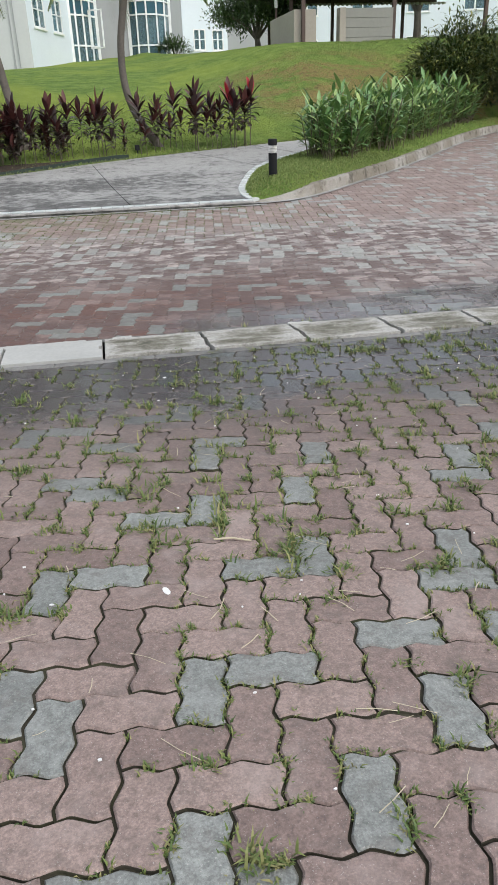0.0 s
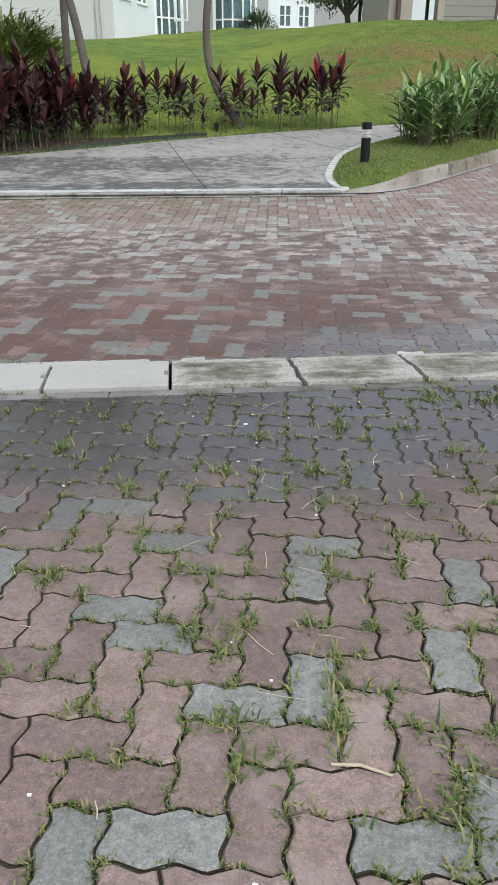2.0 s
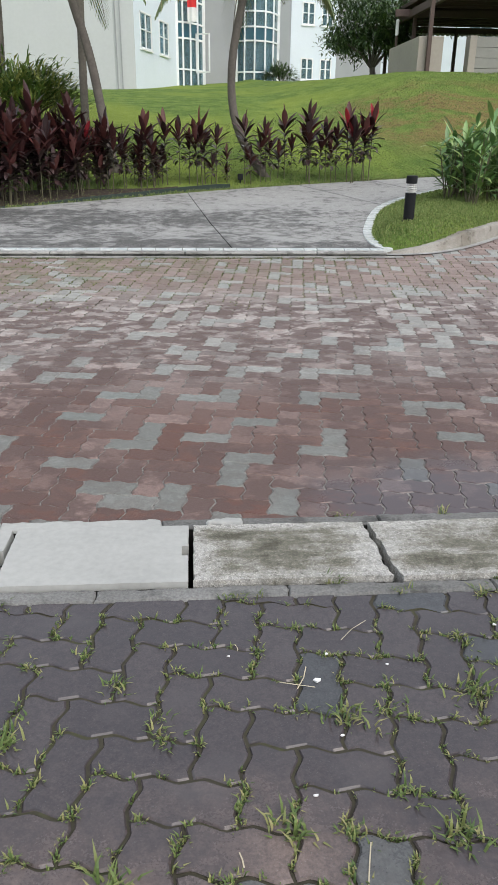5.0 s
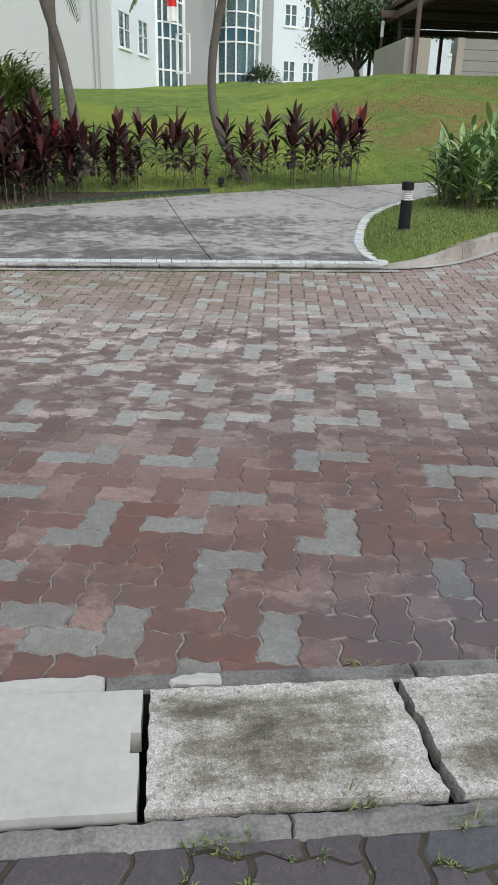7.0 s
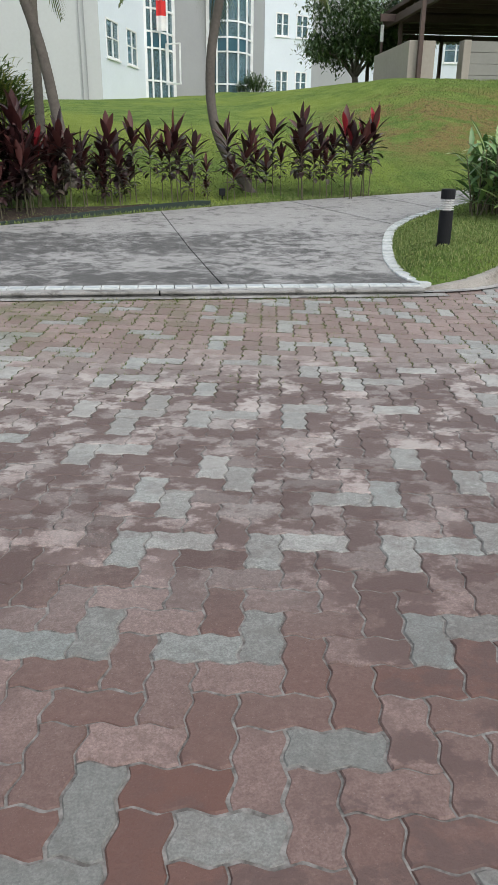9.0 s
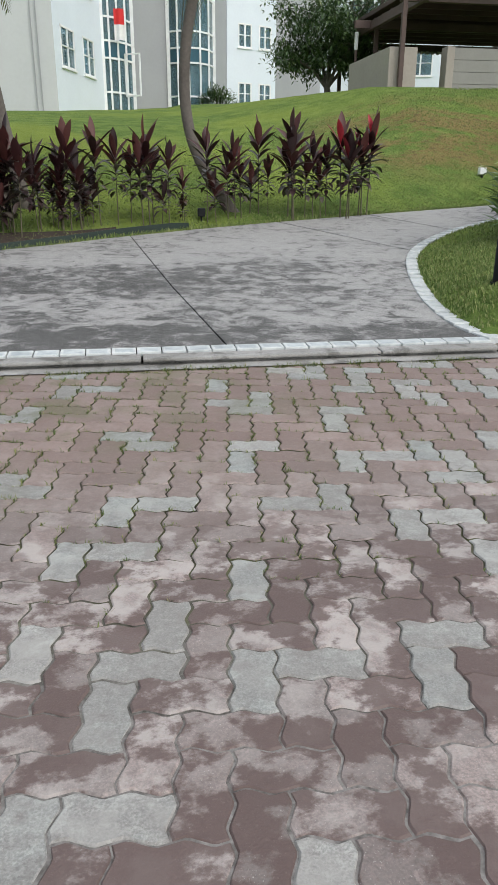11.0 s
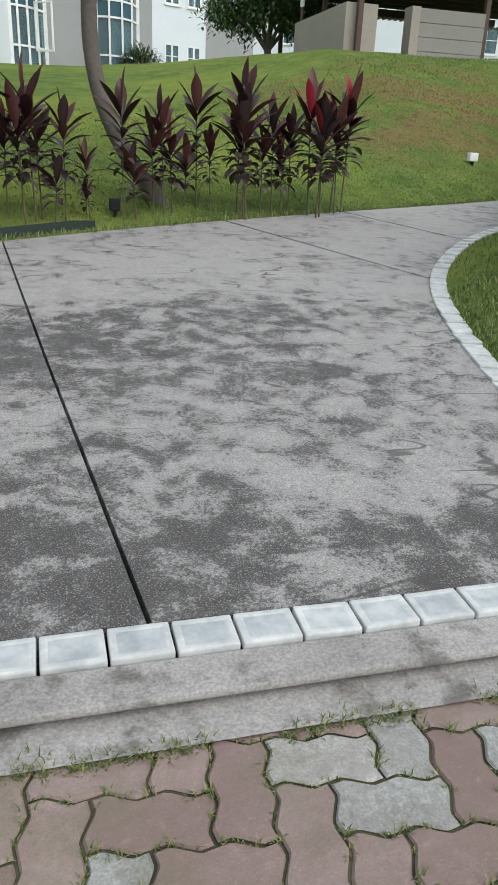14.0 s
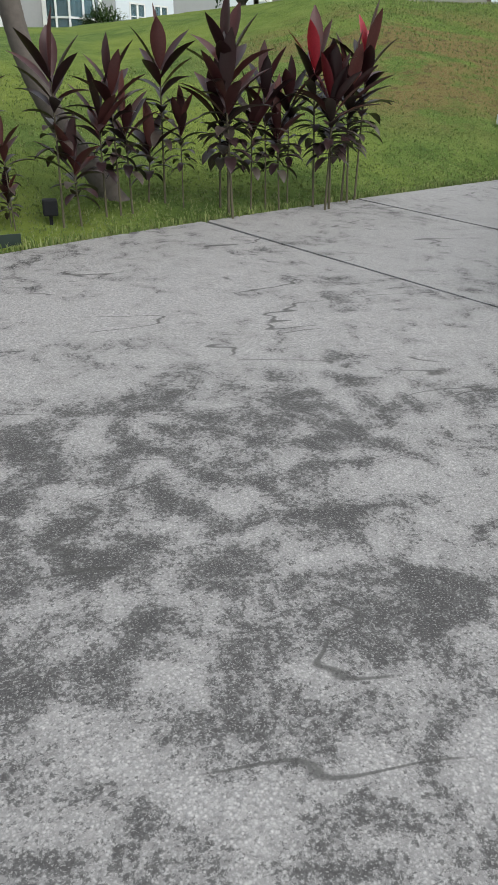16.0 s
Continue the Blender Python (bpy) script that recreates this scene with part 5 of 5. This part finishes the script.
def solid(ring, gap, width, length):
    """Foot, shoulder and worn top of a stone, from its outline round its centre."""
    n, verts = len(ring), []
    for inset, z in ((0.0, -0.035), (0.0, -0.0055), (0.0045, 0.0)):
        sx, sy = 1 - (gap + 2 * inset) / width, 1 - (gap + 2 * inset) / length
        verts += [(x * sx, y * sy, z) for x, y in ring]
    faces = [(k, (k + 1) % n, (k + 1) % n + n, k + n) for k in range(n)] + [(k + n, (k + 1) % n + n, (k + 1) % n + 2 * n, k + 2 * n) for k in range(n)] + [tuple(range(2 * n, 3 * n))]
    return verts, faces


def cut(ring, y, side):
    """The part of an outline on one side of a line of constant y."""
    out = []
    for (a, b), (c, d) in zip(ring, ring[1:] + ring[:1]):
        if (b - y) * side >= 0:
            out.append((a, b))
        if (b - y) * (d - y) < 0:
            u = (y - b) / (d - b)
            out.append((a + (c - a) * u, y))
    return out


def soil_sides(me):
    """Soil and moss cling to the upright sides of the stones."""
    me.materials.append(M_ROAD_JOINT if me.materials[0] in (M_ROAD_RED, M_ROAD_GREY) else M_SAND)
    for p in me.polygons:
        if p.normal.z < 0.35:
            p.material_index = 1


def settle(u, v):
    """By how much the road's bond draws together towards the drain, in metres."""
    a, b = min(max(u, -16), 8), min(max(v, 40), 66)
    t = min(1.0, max(0.0, (66 - b) / 8))
    t *= t * (3 - 2 * t)
    return t * (-0.00558 * a + 0.00042 * b - 0.0773), t * (0.00081 * a - 0.00339 * b + 0.2181)


def lay(owner, w, turn, fx, fy, span, keep, border, gap, red, grey, rough, near, greys, share, seed):
    """Right-angled herringbone in cells of w metres, turned by so many degrees. Stones of the near stretch become parts, the rest is joined."""
    r = random.Random(seed)
    cs, sn = math.cos(radians(turn)), math.sin(radians(turn))
    drawn = settle if owner is road else lambda u, v: (0.0, 0.0)

    def world(u, v):
        dx, dy = drawn(u, v)
        return (cs * (u + fx) - sn * (v + fy)) * w + dx, (sn * (u + fx) + cs * (v + fy)) * w + dy

    shape = {}
    for nx, ny in ((2, 1), (1, 2)):
        ring = [((u - nx / 2) * w, (v - ny / 2) * w) for u, v in outline(0, 0, nx, ny)]
        for loose in (0, 1):
            shape[(nx, loose)] = solid(ring, gap + 0.0022 * loose, nx * w, ny * w), ring
    meshes = {(nx, g, loose): mesh_of("paver", *shape[(nx, loose)][0], grey if g else red) for nx in (1, 2) for g in (0, 1) for loose in (0, 1)}
    for me in meshes.values():
        soil_sides(me)
    whole = {0: ([], []), 1: ([], [])}
    made = 0
    listed = set(greys)
    for j in range(span[2], span[3]):
        for i in range(span[0], span[1]):
            q = (i + j) % 4
            if q not in (0, 2):
                continue
            nx, ny = (2, 1) if q == 0 else (1, 2)
            cx, cy = world(i + nx / 2, j + ny / 2)
            if not keep(cx, cy):
                continue
            mapped = any(a <= i <= b and c <= j <= d for a, b, c, d in border[2])
            g = 1 if (i, j) in listed or (not mapped and r.random() < share) else 0
            loose = 1 if cy > 8.2 + 0.35 * cx else 0
            (verts, faces), ring = shape[(nx, loose)]
            ax, ay = world(i + nx / 2 + 0.5, j + ny / 2)
            bx, by = world(i + nx / 2, j + ny / 2 + 0.5)
            su, sv = math.hypot(ax - cx, ay - cy) * 2 / w, math.hypot(bx - cx, by - cy) * 2 / w
            way = math.atan2(ay - cy, ax - cx)
            ct, st = math.cos(way), math.sin(way)
            calm = 0.2 if 3.4 < cy < 5.4 else 1.0
            dz, tx, ty = r.gauss(0, rough) * calm, r.gauss(0, rough * 5) * calm, r.gauss(0, rough * 5) * calm
            slope = (road_z(cy + 0.1) - road_z(cy - 0.1)) / 0.2
            y0, side = border[:2]
            if (cy - y0) * side < 0.17:
                flat = cut([(cx + ct * a * su - st * b * sv, cy + st * a * su + ct * b * sv) for a, b in ring], y0, side)
                if len(flat) < 3:
                    continue
                mx, my = sum(p[0] for p in flat) / len(flat), sum(p[1] for p in flat) / len(flat)
                if max(p[1] for p in flat) - min(p[1] for p in flat) < 0.03:
                    continue
                verts, faces = solid([(a - mx, b - my) for a, b in flat], gap, w * 1.3, w * 1.3)
                v, f = whole[g]
                n = len(v)
                v += [(mx + a, my + b, road_z(my) + dz + c + b * slope) for a, b, c in verts]
                f += [tuple(k + n for k in e) for e in faces]
                continue
            if near(cx, cy) and made < 300:
                made += 1
                ob = new("paver", meshes[(nx, g, loose)])
                ob.parent = owner
                ob.location = (cx, cy, road_z(cy) + dz)
                ob.rotation_euler = (math.atan(slope) + tx, ty, way)
                ob.scale = (su, sv, 1)
            else:
                v, f = whole[g]
                n = len(v)
                for a, b, c in verts:
                    p, e = ct * a * su - st * b * sv, st * a * su + ct * b * sv
                    v.append((cx + p, cy + e, road_z(cy) + dz + c + e * (slope + tx) - p * ty))
                f += [tuple(k + n for k in e) for e in faces]
    for g, (v, f) in whole.items():
        soil_sides(tagged(piece_of("pavers", v, f, grey if g else red, owner), kind="stuff").data)


def road_keep(x, y):
    if not (4.7 < y and -9 < x < 17):
        return False
    return y < 10.97 if x < 2.12 else y < rim_y(x) + 0.03


GREY_NEAR = [(-9, 47), (-10, 46), (-7, 47), (-5, 49), (-1, 47), (-2, 46), (-5, 45), (-5, 43), (-2, 52), (-1, 53), (-8, 52), (-10, 52), (-12, 52), (-6, 52), (-6, 56), (-5, 57), (-10, 56), (-9, 57), (1, 57), (-1, 57), (-2, 56), (1, 61), (2, 62), (-2, 60), (-4, 60), (3, 51), (4, 52), (4, 48), (2, 44), (-9, 41), (-10, 42), (-7, 41), (-3, 41), (-13, 49), (-12, 44), (-9, 59), (-10, 60), (-7, 61), (-8, 62)]
GREY_FAR = [(-14, 68), (-12, 68), (-11, 69), (-12, 66), (-9, 67), (-8, 68), (-5, 69), (-5, 67), (-12, 64), (-9, 71), (-13, 73), (-14, 72), (-12, 76), (-13, 75), (-9, 79), (-6, 76), (-8, 76), (-3, 75), (-4, 74), (-5, 79), (-4, 80), (-9, 81), (-5, 83), (-5, 85), (-9, 85), (-10, 86), (-8, 86), (-10, 88), (-3, 89), (-4, 88), (-13, 81), (-14, 82), (-13, 63), (-8, 62)]
GREY_BAY = [(-1, 19), (-3, 19), (-5, 21), (0, 12), (-1, 11), (-4, 10), (2, 8), (3, 13), (-1, 7), (-4, 16), (-5, 15), (-1, 25), (-1, 23), (-6, 22), (-7, 27), (-8, 26), (2, 16), (0, 16), (5, 15), (4, 10), (-5, 11), (-3, 7), (3, 23), (2, 20), (-5, 25), (-4, 28), (-2, 28), (1, 29)]
lay(road, 0.1177, -7.4, -0.46, -0.019, (-100, 150, 20, 235), road_keep, (4.880, 1, [(-14, 4, 40, 62), (-14, -3, 63, 89)]), 0.0042, M_ROAD_RED, M_ROAD_GREY, 0.0014,
    lambda x, y: -0.9 < x < 1.3 and 5.1 < y < 9.2, GREY_NEAR + GREY_FAR, 0.2, 3)
BW, BT = 0.1175, -7.8
lay(bay, BW, BT, -0.221, -0.293, (-90, 100, -45, 62), lambda x, y: -3.2 < y < 4.5 and -9 < x < 10, (4.372, -1, [(-8, 5, 7, 29)]), 0.0072, M_BAY_RED, M_BAY_GREY, 0.0024,
    lambda x, y: -1.2 < x < 1.6 and 1.0 < y < 4.1, GREY_BAY, 0.12, 4)


def joint(x, y, w, turn, fx, fy, r):
    """The point of the nearest joint line of the bond."""
    cs, sn = math.cos(radians(turn)), math.sin(radians(turn))
    u, v = (cs * x + sn * y) / w - fx, (-sn * x + cs * y) / w - fy
    if r.random() < 0.5:
        i, j = round(u), math.floor(v)
        if (i + j) % 4 in (1,):
            i += 1
        u, v = i - WAVE * step(v), v
    else:
        i, j = math.floor(u), round(v)
        if (i + j) % 4 in (3,):
            j += 1
        v = j + WAVE * step(u)
    return (cs * (u + fx) - sn * (v + fy)) * w, (sn * (u + fx) + cs * (v + fy)) * w


# weeds in the joints
rnd = random.Random(9)
spots, straw = [], []
for _ in range(2500):
    x, y = rnd.uniform(-3.5, 5), rnd.uniform(0.3, 4.36)
    thick = 0.25 + 0.5 * max(0, min(1, (x - 0.1) / 1.2)) + 0.35 * noise.noise((x * 1.3, y * 1.3, 4))
    if rnd.random() > thick:
        continue
    x, y = joint(x, y, BW, BT, -0.221, -0.293, rnd)
    s = rnd.choice((0.4, 0.5, 0.6, 0.7, 0.9, 1.2))
    for _ in range(int(4 + 9 * s)):
        spots.append((x + rnd.gauss(0, 0.02 * s), y + rnd.gauss(0, 0.02 * s), road_z(y) - 0.004, s))
for x, y, s in ((0.02, 2.8, 1.1), (0.38, 2.8, 1.2), (0.65, 2.49, 1.7), (0.66, 2.97, 1.0), (0.05, 2.11, 1.4), (0.28, 2.28, 1.2), (0.5, 2.05, 1.5), (-0.19, 3.03, 1.0), (-0.08, 2.68, 0.9), (0.48, 3.17, 0.9), (0.36, 1.93, 1.5)):
    for _ in range(int(22 * s)):
        a, b = joint(x + rnd.gauss(0, 0.05 * s), y + rnd.gauss(0, 0.04 * s), BW, BT, -0.221, -0.293, rnd)
        spots.append((a + rnd.gauss(0, 0.012), b + rnd.gauss(0, 0.012), road_z(b) - 0.004, rnd.uniform(0.8, 1.5)))
blades("joint_weeds", spots, M_WEED, "small grass tufts growing in the paver joints", 0.042, 5, 4, "weeds", 3.4, 0.003)
spots = []
for _ in range(13000):
    x, y = rnd.uniform(-3, 4), rnd.uniform(0.3, 4.3)
    x, y = joint(x, y, BW, BT, -0.221, -0.293, rnd)
    if noise.noise((x * 2.1, y * 2.1, 9)) > -0.1:
        spots.append((x + rnd.gauss(0, 0.004), y + rnd.gauss(0, 0.004), road_z(y) - 0.005, rnd.choice((0.45, 0.6, 0.8))))
blades("joint_moss", spots, M_WEED, "low moss and seedlings in the paver joints", 0.032, 6, 6, "moss", 1.4, 0.0028)
spots = []
for _ in range(1500):
    x, y = rnd.uniform(-4, 3), rnd.uniform(8.6, 10.9)
    x, y = joint(x, y, 0.1177, -7.4, -0.46, -0.019, rnd)
    if rnd.random() < (y - 8.3) / 2.5:
        spots.append((x, y, road_z(y) - 0.004, rnd.choice((0.3, 0.4, 0.5))))
for _ in range(9000):
    x, y = rnd.uniform(-3.5, 3), rnd.uniform(8.4, 10.9)
    x, y = joint(x, y, 0.1177, -7.4, -0.46, -0.019, rnd)
    if rnd.random() < (y - 8.2) / 2.5 * (0.9 - 0.22 * x) + 0.4 * noise.noise((x * 2.1, y * 2.1, 3)):
        spots.append((x + rnd.gauss(0, 0.003), y + rnd.gauss(0, 0.003), road_z(y) - 0.006, rnd.choice((0.4, 0.5, 0.7))))
for _ in range(2600):
    x = rnd.uniform(-4, 2.2)
    if noise.noise((x * 2.6, 5.1, 0)) > -0.12:
        spots.append((x, 10.858 + rnd.gauss(0, 0.011), road_z(10.86) - 0.004, rnd.choice((0.3, 0.4, 0.6, 0.8))))
for _ in range(60):
    x = rnd.uniform(-3, 4)
    y = rnd.choice((4.37, 4.435, 4.88))
    for _ in range(4):
        spots.append((x + rnd.gauss(0, 0.02), y + rnd.gauss(0, 0.006), road_z(y), rnd.choice((0.5, 0.8, 1.2))))
blades("road_weeds", spots, M_WEED, "small weeds along the drain and kerb joints", 0.042, 7, 5, "weeds", 2.0, 0.002)
verts, faces = [], []
for _ in range(150):
    x, y, a = rnd.uniform(-1.5, 2.5), rnd.uniform(0.6, 4.2), rnd.uniform(0, 6.28)
    ln, w = rnd.uniform(0.03, 0.13), rnd.uniform(0.0008, 0.0016)
    bend = rnd.uniform(-0.3, 0.3)
    n = len(verts)
    for u in (0, 0.5, 1):
        b = a + bend * u
        q = (x + math.cos(b) * ln * u, y + math.sin(b) * ln * u)
        for s in (-1, 1):
            verts.append((q[0] - s * w * math.sin(b), q[1] + s * w * math.cos(b), road_z(q[1]) + 0.006))
    faces += [(n, n + 1, n + 3, n + 2), (n + 2, n + 3, n + 5, n + 4)]
flakes = []
for _ in range(90):
    x, y, a = rnd.uniform(-2, 3), rnd.uniform(0.6, 4.2), rnd.uniform(0, 6.28)
    s = rnd.choice((0.004, 0.005, 0.007, 0.016 if rnd.random() < 0.15 else 0.006))
    ring = [(x + s * math.cos(a + k) * rnd.uniform(0.5, 1.2), y + s * 0.6 * math.sin(a + k) * rnd.uniform(0.5, 1.2)) for k in (0, 1.2, 2.4, 3.6, 4.9)]
    flakes.append(([(p, q, road_z(q) + z) for z in (0.002, 0.006) for p, q in ring], [(5, 6, 7, 8, 9)] + [(k, (k + 1) % 5, (k + 1) % 5 + 5, k + 5) for k in range(5)]))
ring = [(0.05 + 0.021 * math.cos(k * 0.7) * math.cos(1.9) - 0.010 * math.sin(k * 0.7) * math.sin(1.9), 1.81 + 0.021 * math.cos(k * 0.7) * math.sin(1.9) + 0.010 * math.sin(k * 0.7) * math.cos(1.9)) for k in range(9)]
tagged(piece_of("paper_scrap", [(p, q, road_z(q) + z) for z in (0.002, 0.006) for p, q in ring], [tuple(range(9, 18))] + [(k, (k + 1) % 9, (k + 1) % 9 + 9, k + 9) for k in range(9)], M_WHITE), "small white scrap of litter lying on a paver", "litter")
tagged(piece_of("twig", *tube([(0.23, 2.07, road_z(2.07) + 0.008), (0.29, 2.06, road_z(2.06) + 0.011), (0.35, 2.03, road_z(2.03) + 0.008)], [0.0035, 0.004, 0.003], 6), M_STRAW), "pale dry twig lying across the pavers", "twig")
tagged(piece_of("white_flakes", *join(flakes), M_WHITE), "white flakes of litter scattered over the pavers", "debris", kind="stuff")
tagged(piece_of("dry_stalks", verts, faces, M_STRAW), "dry grass stalks scattered over the pavers", "debris", kind="stuff")
